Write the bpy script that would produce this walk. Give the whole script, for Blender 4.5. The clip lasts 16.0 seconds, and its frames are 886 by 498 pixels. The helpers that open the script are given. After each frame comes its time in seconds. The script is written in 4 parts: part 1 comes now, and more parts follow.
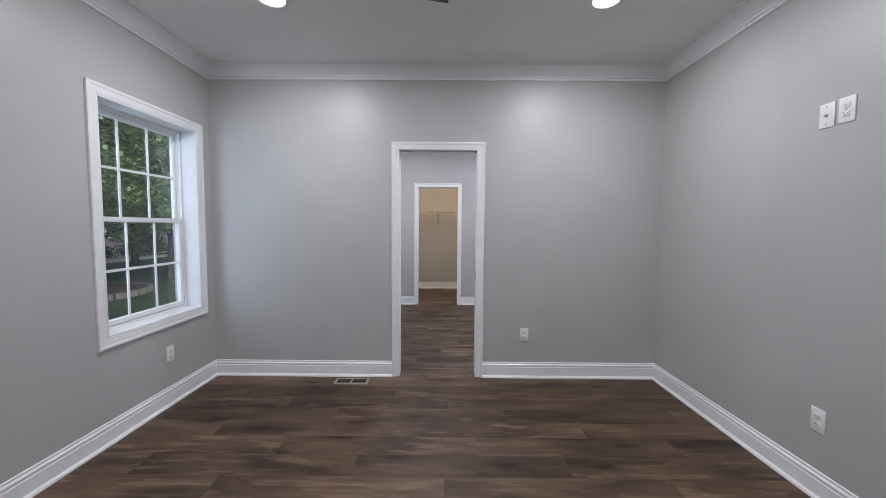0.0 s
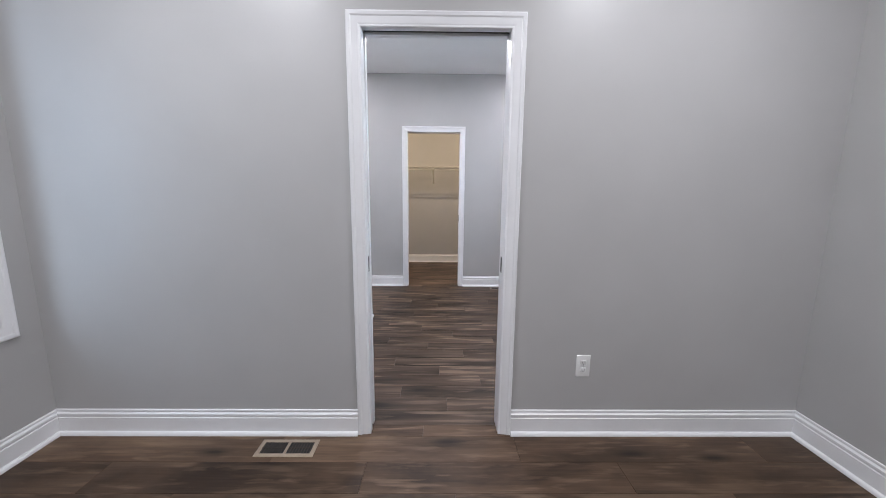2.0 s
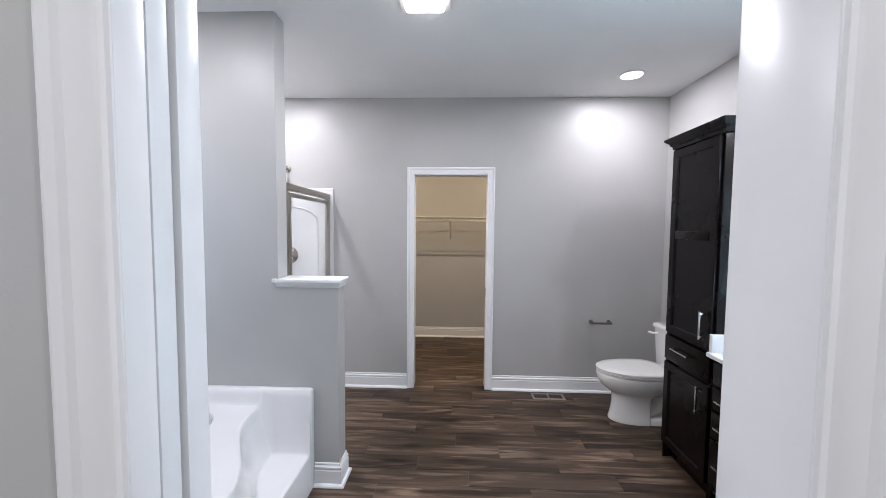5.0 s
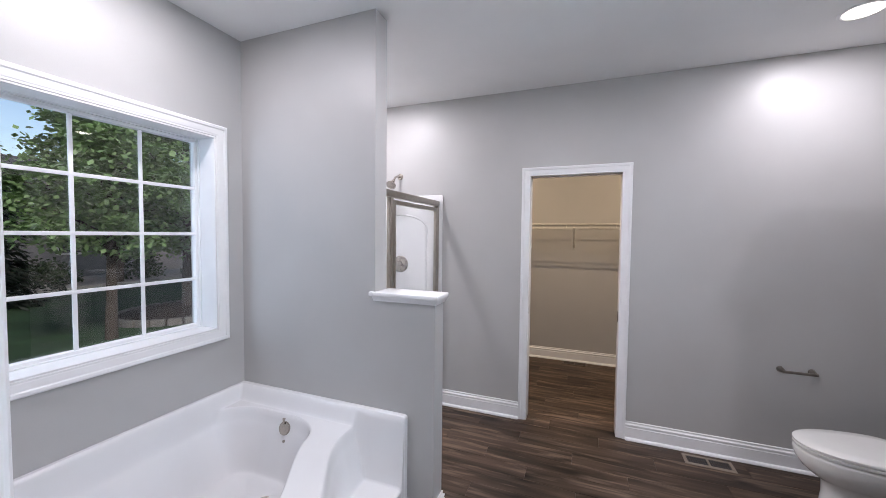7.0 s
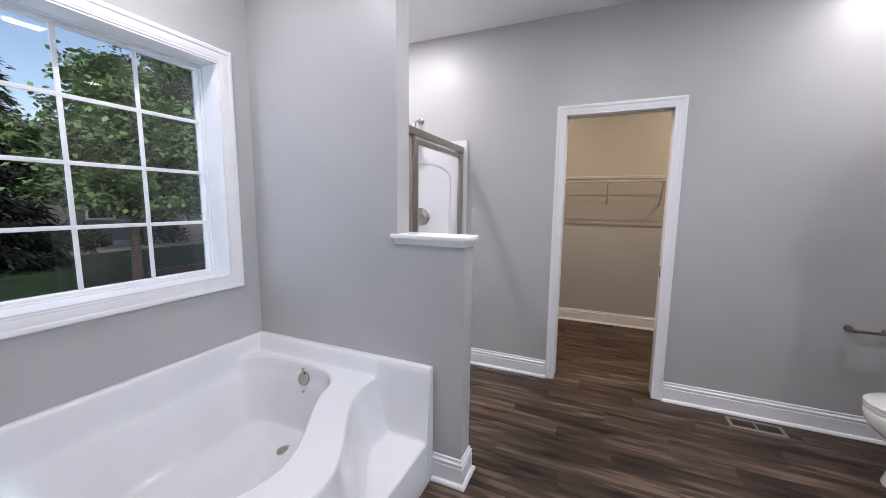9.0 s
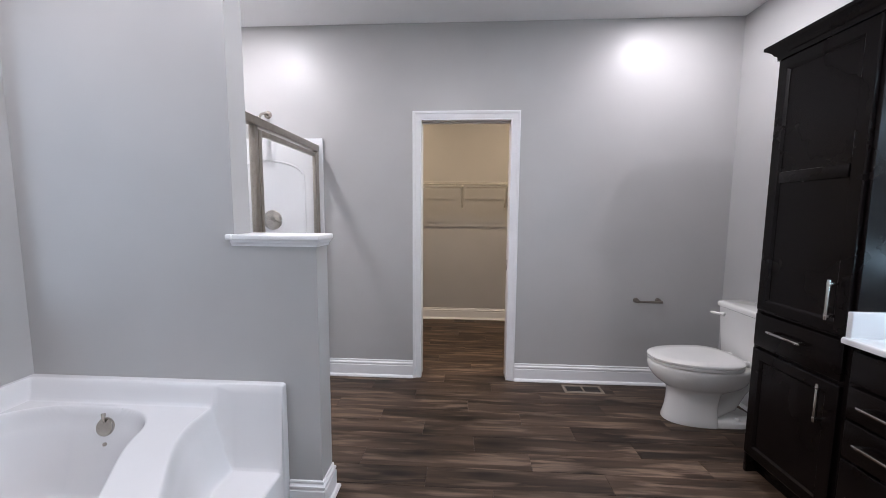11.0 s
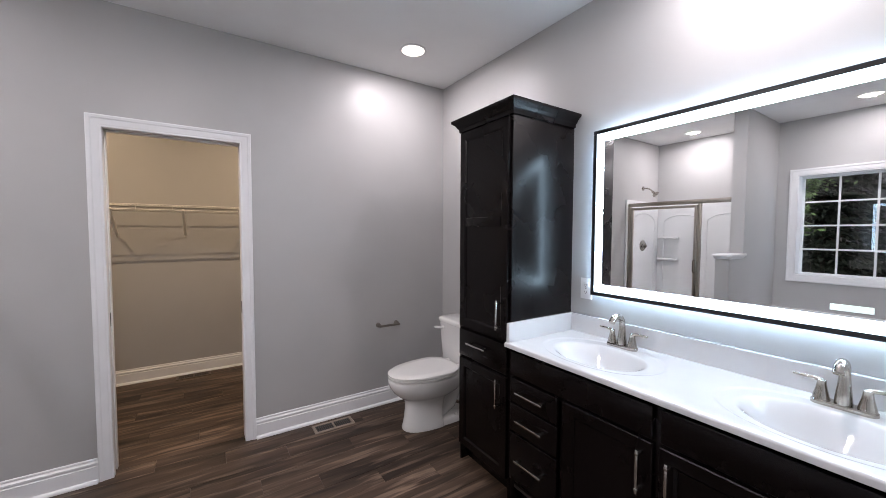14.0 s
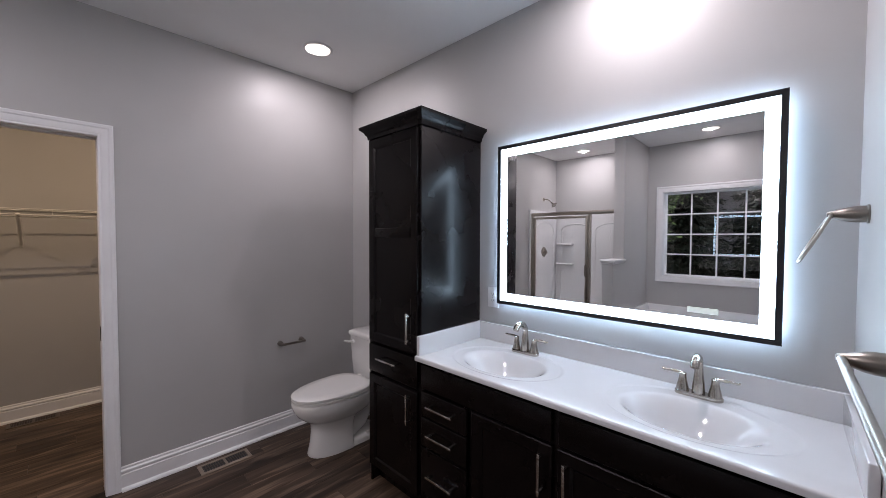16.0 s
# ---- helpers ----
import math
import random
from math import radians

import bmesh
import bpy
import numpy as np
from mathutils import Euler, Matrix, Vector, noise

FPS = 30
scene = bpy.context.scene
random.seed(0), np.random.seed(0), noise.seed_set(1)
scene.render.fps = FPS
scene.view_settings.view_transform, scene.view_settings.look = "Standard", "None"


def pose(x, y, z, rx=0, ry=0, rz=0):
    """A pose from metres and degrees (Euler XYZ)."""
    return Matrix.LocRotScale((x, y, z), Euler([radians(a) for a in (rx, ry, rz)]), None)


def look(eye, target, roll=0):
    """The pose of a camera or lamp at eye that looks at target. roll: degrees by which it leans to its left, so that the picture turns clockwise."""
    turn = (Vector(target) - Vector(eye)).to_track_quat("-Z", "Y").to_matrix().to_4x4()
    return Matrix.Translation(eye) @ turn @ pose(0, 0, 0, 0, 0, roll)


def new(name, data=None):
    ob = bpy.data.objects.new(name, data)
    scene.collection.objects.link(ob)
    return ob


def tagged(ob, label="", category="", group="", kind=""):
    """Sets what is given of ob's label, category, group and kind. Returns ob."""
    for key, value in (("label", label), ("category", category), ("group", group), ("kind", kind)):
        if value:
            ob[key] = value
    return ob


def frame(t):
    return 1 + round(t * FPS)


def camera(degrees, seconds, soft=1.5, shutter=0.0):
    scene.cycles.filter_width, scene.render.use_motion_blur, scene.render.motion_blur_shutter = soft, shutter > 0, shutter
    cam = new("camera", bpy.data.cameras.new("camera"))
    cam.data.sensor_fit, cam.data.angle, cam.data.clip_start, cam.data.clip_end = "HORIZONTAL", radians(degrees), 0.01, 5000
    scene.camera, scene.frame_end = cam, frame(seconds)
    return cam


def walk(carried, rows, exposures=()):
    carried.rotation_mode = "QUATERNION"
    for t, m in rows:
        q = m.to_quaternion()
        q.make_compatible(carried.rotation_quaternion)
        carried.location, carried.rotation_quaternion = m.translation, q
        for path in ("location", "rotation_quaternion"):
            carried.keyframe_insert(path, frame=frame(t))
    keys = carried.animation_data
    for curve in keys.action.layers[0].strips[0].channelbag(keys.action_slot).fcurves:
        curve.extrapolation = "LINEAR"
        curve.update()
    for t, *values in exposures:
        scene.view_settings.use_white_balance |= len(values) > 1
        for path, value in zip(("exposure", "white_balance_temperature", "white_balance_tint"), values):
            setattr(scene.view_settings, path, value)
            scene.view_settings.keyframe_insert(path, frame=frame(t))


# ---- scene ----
cam = camera(101.3, 16.0, soft=0.6)
# the clip's camera opens up towards the doorway and closes again before the lit mirror
EXPOSURES = [(0, 0.13, 6550, 12), (1.0, 0.36, 6550, 13), (2.0, 0.38, 6550, 12), (3.5, 0.40, 6450, 9), (6.0, 0.14, 6780, 13), (8.0, 0.10, 6720, 15), (10.5, 0.08, 6720, 14),
             (12.0, 0.07, 6700, 13), (13.0, 0.05, 6900, 16), (14.0, 0.0, 7050, 16), (15.0, -0.40, 7060, 19), (16.0, -0.58, 7060, 20)]
PATH = [
    (0, (0.196, 0.44, 1.361), (0.185, 2.436, 1.238), 0.4),
    (0.5, (0.178, 0.744, 1.342), (0.175, 2.733, 1.131), 0.5),
    (1, (0.185, 1.1, 1.333), (0.191, 3.083, 1.078), 0.5),
    (1.5, (0.182, 1.481, 1.305), (0.194, 3.462, 1.027), 0.4),
    (2, (0.150, 1.880, 1.308), (0.172, 3.852, 0.985), 0.5),
    (2.5, (0.157, 2.217, 1.306), (0.181, 4.191, 0.985), 0.3),
    (3, (0.159, 2.478, 1.331), (0.190, 4.459, 1.054), 0.4),
    (3.5, (0.159, 2.733, 1.388), (0.195, 4.717, 1.142), 0.4),
    (3.7, (0.158, 2.826, 1.399), (0.201, 4.813, 1.180), 0.5),
    (5.8, (0.116, 3.518, 1.590), (-0.166, 5.496, 1.511), 0.5),
    (6, (0.127, 3.558, 1.582), (-0.226, 5.525, 1.512), 0.5),
    (6.5, (0.144, 3.628, 1.591), (-0.405, 5.550, 1.51), 0.5),
    (7, (0.142, 3.671, 1.553), (-0.575, 5.536, 1.472), 0.6),
    (7.5, (0.119, 3.720, 1.507), (-0.703, 5.539, 1.384), 0.7),
    (8, (0.06, 3.764, 1.465), (-0.81, 5.552, 1.252), 0.7),
    (8.2, (0.036, 3.784, 1.450), (-0.840, 5.563, 1.208), 0.7),
    (10.5, (0.008, 3.867, 1.324), (-0.321, 5.829, 1.117), 0.5),
    (11, (0.061, 3.892, 1.333), (-0.05, 5.88, 1.137), 0.4),
    (11.5, (0.07, 3.909, 1.348), (0.205, 5.898, 1.191), 0.5),
    (12, (0.086, 3.919, 1.363), (0.452, 5.881, 1.237), 0.4),
    (12.5, (0.14, 3.911, 1.387), (0.682, 5.833, 1.266), 0.3),
    (13, (0.162, 3.917, 1.412), (0.903, 5.77, 1.298), 0.2),
    (13.5, (0.181, 3.925, 1.43), (1.106, 5.696, 1.326), 0.2),
    (14, (0.204, 3.93, 1.446), (1.301, 5.6, 1.356), 0.2),
    (14.5, (0.231, 3.93, 1.454), (1.461, 5.506, 1.378), 0.2),
    (15, (0.24, 3.939, 1.469), (1.581, 5.421, 1.4), 0.1),
    (15.5, (0.258, 3.938, 1.479), (1.667, 5.356, 1.415), 0.1),
    (16, (0.267, 3.945, 1.479), (1.715, 5.324, 1.419), 0.2),
]
walk(cam, [(t, look(eye, target, roll)) for t, eye, target, roll in PATH],
     exposures=EXPOSURES)

# ---- world and exposure ----
world = bpy.data.worlds.new("dusk_sky")
scene.world = world
world.use_nodes = True
wn = world.node_tree
sky = wn.nodes.new("ShaderNodeTexSky")
sky.sky_type, sky.sun_disc = "NISHITA", False
sky.sun_elevation, sky.sun_rotation = radians(38), radians(115)
wn.nodes["Background"].inputs["Strength"].default_value = 0.15
wn.links.new(sky.outputs[0], wn.nodes["Background"].inputs["Color"])
sun = new("sun", bpy.data.lights.new("sun", "SUN"))
sun.data.energy, sun.data.angle, sun.data.color = 2.1, radians(14), (1.0, 0.93, 0.84)
sun.matrix_world = look((18, -8.4, 15.5), (0, 0, 0))

# powers in watts and colours of the lamps
BED_W, BATH_W, FAN_W, CLOSET_W = 17.5, 11.5, 15.0, 14.0
BED_C, BATH_C, CLOSET_C = (0.93, 0.96, 1.03), (0.95, 0.95, 1.04), (1.0, 0.785, 0.545)
# lamps added outside the windows to stand in for skylight
FILL_C, FILL_BED_W, FILL_BATH_W = (0.58, 0.77, 1.0), 11.0, 12.0
LED_C, LED_FRONT, LED_BACK = (0.46, 0.73, 1.0), 25.0, 42.0

# ---- plan, in metres ----
XW, XE_BED, XE, XO = -1.88, 2.095, 2.04, 2.20      # west wall, east walls, outer east
Y0, YD0, YD1, YC0, YC1, YN = -0.45, 3.67, 3.782, 6.73, 6.85, 8.40
CEIL, XWO = 2.74, -2.10
D1 = (-0.210, 0.474, 2.03)                        # door openings: left, right, top
D2 = (-0.268, 0.412, 2.035)
WIN1 = (2.628, 3.492, 0.662, 2.132)               # window openings: y0, y1, z0, z1
WIN2 = (4.022, 5.194, 0.972, 2.108)
YP0, YP1, XP, XPONY, ZPONY = 5.374, 5.492, -0.906, -0.553, 1.215
XG = -2.030                                        # plane of the glass


# ---- materials ----
def mat(name, base, rough=0.5, metal=0.0, vary=0.06, scale=6.0, bump=0.0, bump_scale=200.0, coat=0.0, spec=0.5):
    m = bpy.data.materials.new(name)
    m.use_nodes = True
    nt = m.node_tree
    b = nt.nodes["Principled BSDF"]
    b.inputs["Roughness"].default_value, b.inputs["Metallic"].default_value = rough, metal
    b.inputs["Coat Weight"].default_value, b.inputs["Specular IOR Level"].default_value = coat, spec
    co = nt.nodes.new("ShaderNodeTexCoord")
    if vary:
        n = nt.nodes.new("ShaderNodeTexNoise")
        n.inputs["Scale"].default_value, n.inputs["Detail"].default_value = scale, 5
        nt.links.new(co.outputs["Object"], n.inputs["Vector"])
        r = nt.nodes.new("ShaderNodeValToRGB")
        r.color_ramp.elements[0].position, r.color_ramp.elements[1].position = 0.3, 0.7
        r.color_ramp.elements[0].color = (*[c * (1 - vary) for c in base], 1)
        r.color_ramp.elements[1].color = (*[min(1, c * (1 + vary)) for c in base], 1)
        nt.links.new(n.outputs["Fac"], r.inputs["Fac"])
        nt.links.new(r.outputs["Color"], b.inputs["Base Color"])
        mr = nt.nodes.new("ShaderNodeMapRange")
        mr.inputs["To Min"].default_value, mr.inputs["To Max"].default_value = rough * 0.88, min(1, rough * 1.12)
        nt.links.new(n.outputs["Fac"], mr.inputs["Value"])
        nt.links.new(mr.outputs["Result"], b.inputs["Roughness"])
    else:
        b.inputs["Base Color"].default_value = (*base, 1)
    if bump:
        n2 = nt.nodes.new("ShaderNodeTexNoise")
        n2.inputs["Scale"].default_value, n2.inputs["Detail"].default_value = bump_scale, 3
        nt.links.new(co.outputs["Object"], n2.inputs["Vector"])
        bp = nt.nodes.new("ShaderNodeBump")
        bp.inputs["Strength"].default_value, bp.inputs["Distance"].default_value = bump, 0.002
        nt.links.new(n2.outputs["Fac"], bp.inputs["Height"])
        nt.links.new(bp.outputs["Normal"], b.inputs["Normal"])
    return m


def glow(name, colour, strength):
    m = bpy.data.materials.new(name)
    m.use_nodes = True
    b = m.node_tree.nodes["Principled BSDF"]
    b.inputs["Base Color"].default_value = (0.9, 0.9, 0.9, 1)
    b.inputs["Emission Color"].default_value = (*colour, 1)
    b.inputs["Emission Strength"].default_value = strength
    return m


def plank_material(name, dark, mid, light, streak, along=0.9, across=13.0, tones=(0.8, 1.2), fineness=3.2, lined=0.7):
    """Vinyl plank: long grain, pale streaks, a few knots; each plank takes its own tone and cut of the grain."""
    m = bpy.data.materials.new(name)
    m.use_nodes = True
    nt, L = m.node_tree, m.node_tree.links
    N = nt.nodes.new
    b = nt.nodes["Principled BSDF"]
    co, info = N("ShaderNodeTexCoord"), N("ShaderNodeObjectInfo")
    off = N("ShaderNodeVectorMath")
    off.operation = "MULTIPLY_ADD"
    comb = N("ShaderNodeCombineXYZ")
    for i, k in enumerate((37.0, 91.0, 53.0)):
        mul = N("ShaderNodeMath")
        mul.operation = "MULTIPLY"
        mul.inputs[1].default_value = k
        L.new(info.outputs["Random"], mul.inputs[0])
        L.new(mul.outputs[0], comb.inputs[i])
    off.inputs[1].default_value = (1, 1, 1)
    L.new(co.outputs["Object"], off.inputs[0])
    L.new(comb.outputs[0], off.inputs[2])

    def grain(sx, sy, detail, distort):
        mp = N("ShaderNodeMapping")
        mp.inputs["Scale"].default_value = (sx, sy, 1)
        L.new(off.outputs[0], mp.inputs["Vector"])
        n = N("ShaderNodeTexNoise")
        n.inputs["Scale"].default_value, n.inputs["Detail"].default_value, n.inputs["Distortion"].default_value = 1.0, detail, distort
        L.new(mp.outputs[0], n.inputs["Vector"])
        return n.outputs["Fac"]
    broad, fine, pores = grain(along, across, 6, 0.6), grain(along * 2.2, across * fineness, 5, 0.3), grain(6, 240, 3, 0)
    lines = grain(2.6, 62, 6, 0.8)
    ramp = N("ShaderNodeValToRGB")
    e = ramp.color_ramp.elements
    e[0].position, e[0].color = 0.34, (*dark, 1)
    e[1].position, e[1].color = 0.66, (*light, 1)
    k = e.new(0.5)
    k.color = (*mid, 1)
    L.new(broad, ramp.inputs["Fac"])
    sr = N("ShaderNodeMapRange")
    sr.inputs["From Min"].default_value, sr.inputs["From Max"].default_value = 0.52, 0.66
    sr.inputs["To Max"].default_value = 0.85
    L.new(fine, sr.inputs["Value"])
    mix = N("ShaderNodeMixRGB")
    mix.inputs["Color2"].default_value = (*streak, 1)
    L.new(sr.outputs[0], mix.inputs["Fac"])
    L.new(ramp.outputs[0], mix.inputs["Color1"])
    # knots
    mp = N("ShaderNodeMapping")
    mp.inputs["Scale"].default_value = (1.05, 3.4, 1)
    L.new(off.outputs[0], mp.inputs["Vector"])
    vo = N("ShaderNodeTexVoronoi")
    vo.voronoi_dimensions = "2D"
    vo.inputs["Scale"].default_value = 1.0
    L.new(mp.outputs[0], vo.inputs["Vector"])
    kr = N("ShaderNodeMapRange")
    kr.inputs["From Min"].default_value, kr.inputs["From Max"].default_value = 0.02, 0.115
    kr.inputs["To Min"].default_value, kr.inputs["To Max"].default_value = 0.9, 0.0
    L.new(vo.outputs["Distance"], kr.inputs["Value"])
    mix2 = N("ShaderNodeMixRGB")
    mix2.inputs["Color2"].default_value = (*[c * 0.45 for c in dark], 1)
    L.new(kr.outputs[0], mix2.inputs["Fac"])
    L.new(mix.outputs[0], mix2.inputs["Color1"])
    # a smoky halo round each knot, and the dark pores
    halo = N("ShaderNodeMapRange")
    halo.inputs["From Min"].default_value, halo.inputs["From Max"].default_value = 0.10, 0.42
    halo.inputs["To Min"].default_value, halo.inputs["To Max"].default_value = 0.62, 1.0
    L.new(vo.outputs["Distance"], halo.inputs["Value"])
    pore = N("ShaderNodeMapRange")
    pore.inputs["From Min"].default_value, pore.inputs["From Max"].default_value = 0.32, 0.62
    pore.inputs["To Min"].default_value, pore.inputs["To Max"].default_value = lined, 1.08
    L.new(lines, pore.inputs["Value"])
    both = N("ShaderNodeMath")
    both.operation = "MULTIPLY"
    L.new(halo.outputs[0], both.inputs[0])
    L.new(pore.outputs[0], both.inputs[1])
    shade = N("ShaderNodeMixRGB")
    shade.blend_type = "MULTIPLY"
    shade.inputs["Fac"].default_value = 1.0
    L.new(mix2.outputs[0], shade.inputs["Color1"])
    L.new(both.outputs[0], shade.inputs["Color2"])
    tone = N("ShaderNodeMapRange")
    tone.inputs["To Min"].default_value, tone.inputs["To Max"].default_value = tones
    L.new(info.outputs["Random"], tone.inputs["Value"])
    hsv = N("ShaderNodeHueSaturation")
    L.new(tone.outputs[0], hsv.inputs["Value"])
    L.new(shade.outputs[0], hsv.inputs["Color"])
    L.new(hsv.outputs[0], b.inputs["Base Color"])
    ro = N("ShaderNodeMapRange")
    ro.inputs["To Min"].default_value, ro.inputs["To Max"].default_value = 0.40, 0.58
    L.new(fine, ro.inputs["Value"])
    L.new(ro.outputs[0], b.inputs["Roughness"])
    bp = N("ShaderNodeBump")
    b.inputs["Specular IOR Level"].default_value = 0.34
    bp.inputs["Strength"].default_value, bp.inputs["Distance"].default_value = 0.25, 0.001
    L.new(pores, bp.inputs["Height"])
    L.new(bp.outputs[0], b.inputs["Normal"])
    return m


M_WALL = mat("grey_wall_paint", (0.455, 0.450, 0.445), 0.42, vary=0.025, scale=3, bump=0.10, bump_scale=320)
M_CEIL = mat("ceiling_paint", (0.85, 0.85, 0.85), 0.75, vary=0.02, scale=3, bump=0.12, bump_scale=260)
M_TRIM = mat("white_trim_paint", (0.80, 0.80, 0.81), 0.30, vary=0.02, scale=9, bump=0.03, bump_scale=90)
M_VINYL = mat("white_window_vinyl", (0.78, 0.79, 0.80), 0.35, vary=0.02, scale=8)
M_PLATE = mat("white_plastic", (0.78, 0.78, 0.77), 0.32, vary=0.02, scale=30)
# near black for the shade inside slots, holes and ducts; also bronze plates
M_SHADE_BRONZE = mat("slot_shade_and_bronze", (0.02, 0.02, 0.02), 0.6, vary=0.1, scale=40)
M_SUB = mat("subfloor", (0.10, 0.08, 0.06), 0.9, vary=0.1)
M_BEDFLOOR = plank_material("brown_vinyl_plank", (0.042, 0.0245, 0.0150), (0.090, 0.054, 0.033), (0.132, 0.083, 0.052), (0.170, 0.111, 0.072), 1.7, 5.0, (0.76, 1.28), 4.5, 0.80)
M_BATHFLOOR = plank_material("umber_vinyl_plank", (0.024, 0.0148, 0.0100), (0.062, 0.040, 0.0275), (0.104, 0.069, 0.048), (0.190, 0.132, 0.095), 1.1, 11.0, (0.80, 1.30), 2.1, 0.78)
M_ACRYL = mat("white_acrylic", (0.74, 0.74, 0.75), 0.12, vary=0.015, scale=4, coat=0.3)
M_CHINA = mat("white_vitreous_china", (0.80, 0.79, 0.77), 0.10, vary=0.015, scale=6, coat=0.4)
M_SEAT = mat("white_toilet_seat", (0.80, 0.79, 0.77), 0.22, vary=0.015, scale=8)
M_MARBLE = mat("cultured_marble", (0.68, 0.68, 0.69), 0.09, vary=0.03, scale=5, coat=0.5)
M_ESPR = mat("espresso_cabinet", (0.0034, 0.0020, 0.0022), 0.27, vary=0.06, scale=3, spec=0.22)
M_ESPR_IN = mat("cabinet_interior", (0.02, 0.015, 0.012), 0.7, vary=0.1)
M_NICKEL = mat("brushed_nickel", (0.46, 0.42, 0.375), 0.21, 1.0, vary=0.05, scale=60, bump=0.04, bump_scale=500)
M_NICKEL_DK = mat("brushed_nickel_frame", (0.40, 0.365, 0.32), 0.34, 1.0, vary=0.08, scale=40, bump=0.04, bump_scale=500)
M_NICKEL_AC = mat("satin_nickel_fitting", (0.25, 0.225, 0.20), 0.30, 1.0, vary=0.08, scale=40)
M_STEEL = mat("satin_steel", (0.66, 0.65, 0.63), 0.24, 1.0, vary=0.05, scale=50)
M_BLACK = mat("black_mirror_frame", (0.010, 0.010, 0.011), 0.35, vary=0.15, scale=30)
M_MIRROR = mat("mirror_silver", (0.86, 0.87, 0.87), 0.01, 1.0, vary=0.0)
M_WIRE = mat("white_coated_wire", (0.78, 0.77, 0.73), 0.4, vary=0.02, scale=30)
M_REGISTER = mat("tan_register", (0.36, 0.29, 0.22), 0.45, 0.0, vary=0.08, scale=40)
M_REGISTER_DK = mat("taupe_register", (0.235, 0.185, 0.145), 0.45, 0.0, vary=0.10, scale=40)
M_REGISTER_BR = mat("brown_register", (0.085, 0.060, 0.044), 0.45, 0.0, vary=0.10, scale=40)
M_FANBLADE = mat("grey_fan_blade", (0.060, 0.055, 0.052), 0.5, vary=0.2, scale=14)
# louvres coloured dark for the shade inside the registers
M_LOUVRE = mat("shaded_louvre", (0.05, 0.038, 0.03), 0.5, vary=0.1, scale=40)
M_DOOR = mat("white_door_paint", (0.76, 0.77, 0.78), 0.35, vary=0.02, scale=9)
M_LENS = glow("lamp_lens", (1.0, 0.97, 0.93), 4.0)
M_LENS_FAN = glow("fan_lamp_lens", (1.0, 0.98, 0.95), 9.0)
M_LENS_WARM = glow("warm_lamp_lens", (1.0, 0.80, 0.52), 3.0)
M_LED = glow("mirror_led_front", (0.50, 0.77, 1.0), LED_FRONT)
M_LEDB = glow("mirror_led_back", LED_C, LED_BACK)
M_DISPLAY = glow("mirror_touch_display", (0.55, 0.85, 0.85), 0.55)

M_GLASS = bpy.data.materials.new("window_glass")
M_GLASS.use_nodes = True
_b = M_GLASS.node_tree.nodes["Principled BSDF"]
_b.inputs["Transmission Weight"].default_value, _b.inputs["Roughness"].default_value, _b.inputs["IOR"].default_value = 1.0, 0.0, 1.5
_b.inputs["Base Color"].default_value = (0.95, 0.97, 0.965, 1)
M_SHGLASS = bpy.data.materials.new("shower_glass")
M_SHGLASS.use_nodes = True
_b = M_SHGLASS.node_tree.nodes["Principled BSDF"]
_b.inputs["Transmission Weight"].default_value, _b.inputs["Roughness"].default_value, _b.inputs["IOR"].default_value = 1.0, 0.0, 1.45
_b.inputs["Base Color"].default_value = (0.95, 0.965, 0.96, 1)


# ---- mesh helpers ----
def finish(bm, name, material, angle=38):
    bmesh.ops.recalc_face_normals(bm, faces=bm.faces)
    me = bpy.data.meshes.new(name)
    bm.to_mesh(me)
    bm.free()
    me.materials.append(material)
    me.shade_smooth()
    me.set_sharp_from_angle(angle=radians(angle))
    return me


ORIGIN = {}


def thing(name, at, label, category, group="", kind=""):
    """An Empty at the base of a thing, to carry its parts."""
    ob = new(name)
    ob.empty_display_size = 0.05
    ob.location = at
    ORIGIN[ob.name] = Vector(at)
    return tagged(ob, label, category, group, kind)


def part(name, bm, material, parent, label="", angle=38):
    """Links a bmesh, made in world metres, as one mesh object under a thing or a part."""
    o = ORIGIN[parent.name]
    bmesh.ops.translate(bm, verts=bm.verts, vec=-o)
    ob = new(name, finish(bm, name, material, angle))
    ob.parent = parent
    ORIGIN[ob.name] = o
    return tagged(ob, label)


def solid(name, bm, material, label, category, group="", kind="", angle=38):
    """A thing or a piece of the setting that is one mesh."""
    ob = new(name, finish(bm, name, material, angle))
    ORIGIN[ob.name] = Vector((0, 0, 0))
    return tagged(ob, label, category, group, kind)


def box(bm, x0, x1, y0, y1, z0, z1, bevel=0.0, seg=2):
    r = bmesh.ops.create_cube(bm, size=1.0)
    vs = r["verts"]
    for v in vs:
        v.co = Vector(((x0 + x1) / 2 + v.co.x * (x1 - x0), (y0 + y1) / 2 + v.co.y * (y1 - y0), (z0 + z1) / 2 + v.co.z * (z1 - z0)))
    if bevel:
        es = {e for v in vs for e in v.link_edges}
        bmesh.ops.bevel(bm, geom=list(es), offset=bevel, segments=seg, affect="EDGES", profile=0.5)
    return bm


def boxed(*a, **k):
    return box(bmesh.new(), *a, **k)


def rings(bm, loops, close_u=True, cap0=True, cap1=True):
    """Skins a list of loops of equal length."""
    rows = [[bm.verts.new(p) for p in lp] for lp in loops]
    n = len(rows[0])
    for a, b in zip(rows, rows[1:]):
        for i in range(n if close_u else n - 1):
            j = (i + 1) % n
            bm.faces.new((a[i], a[j], b[j], b[i]))
    if cap0:
        bm.faces.new(rows[0][::-1])
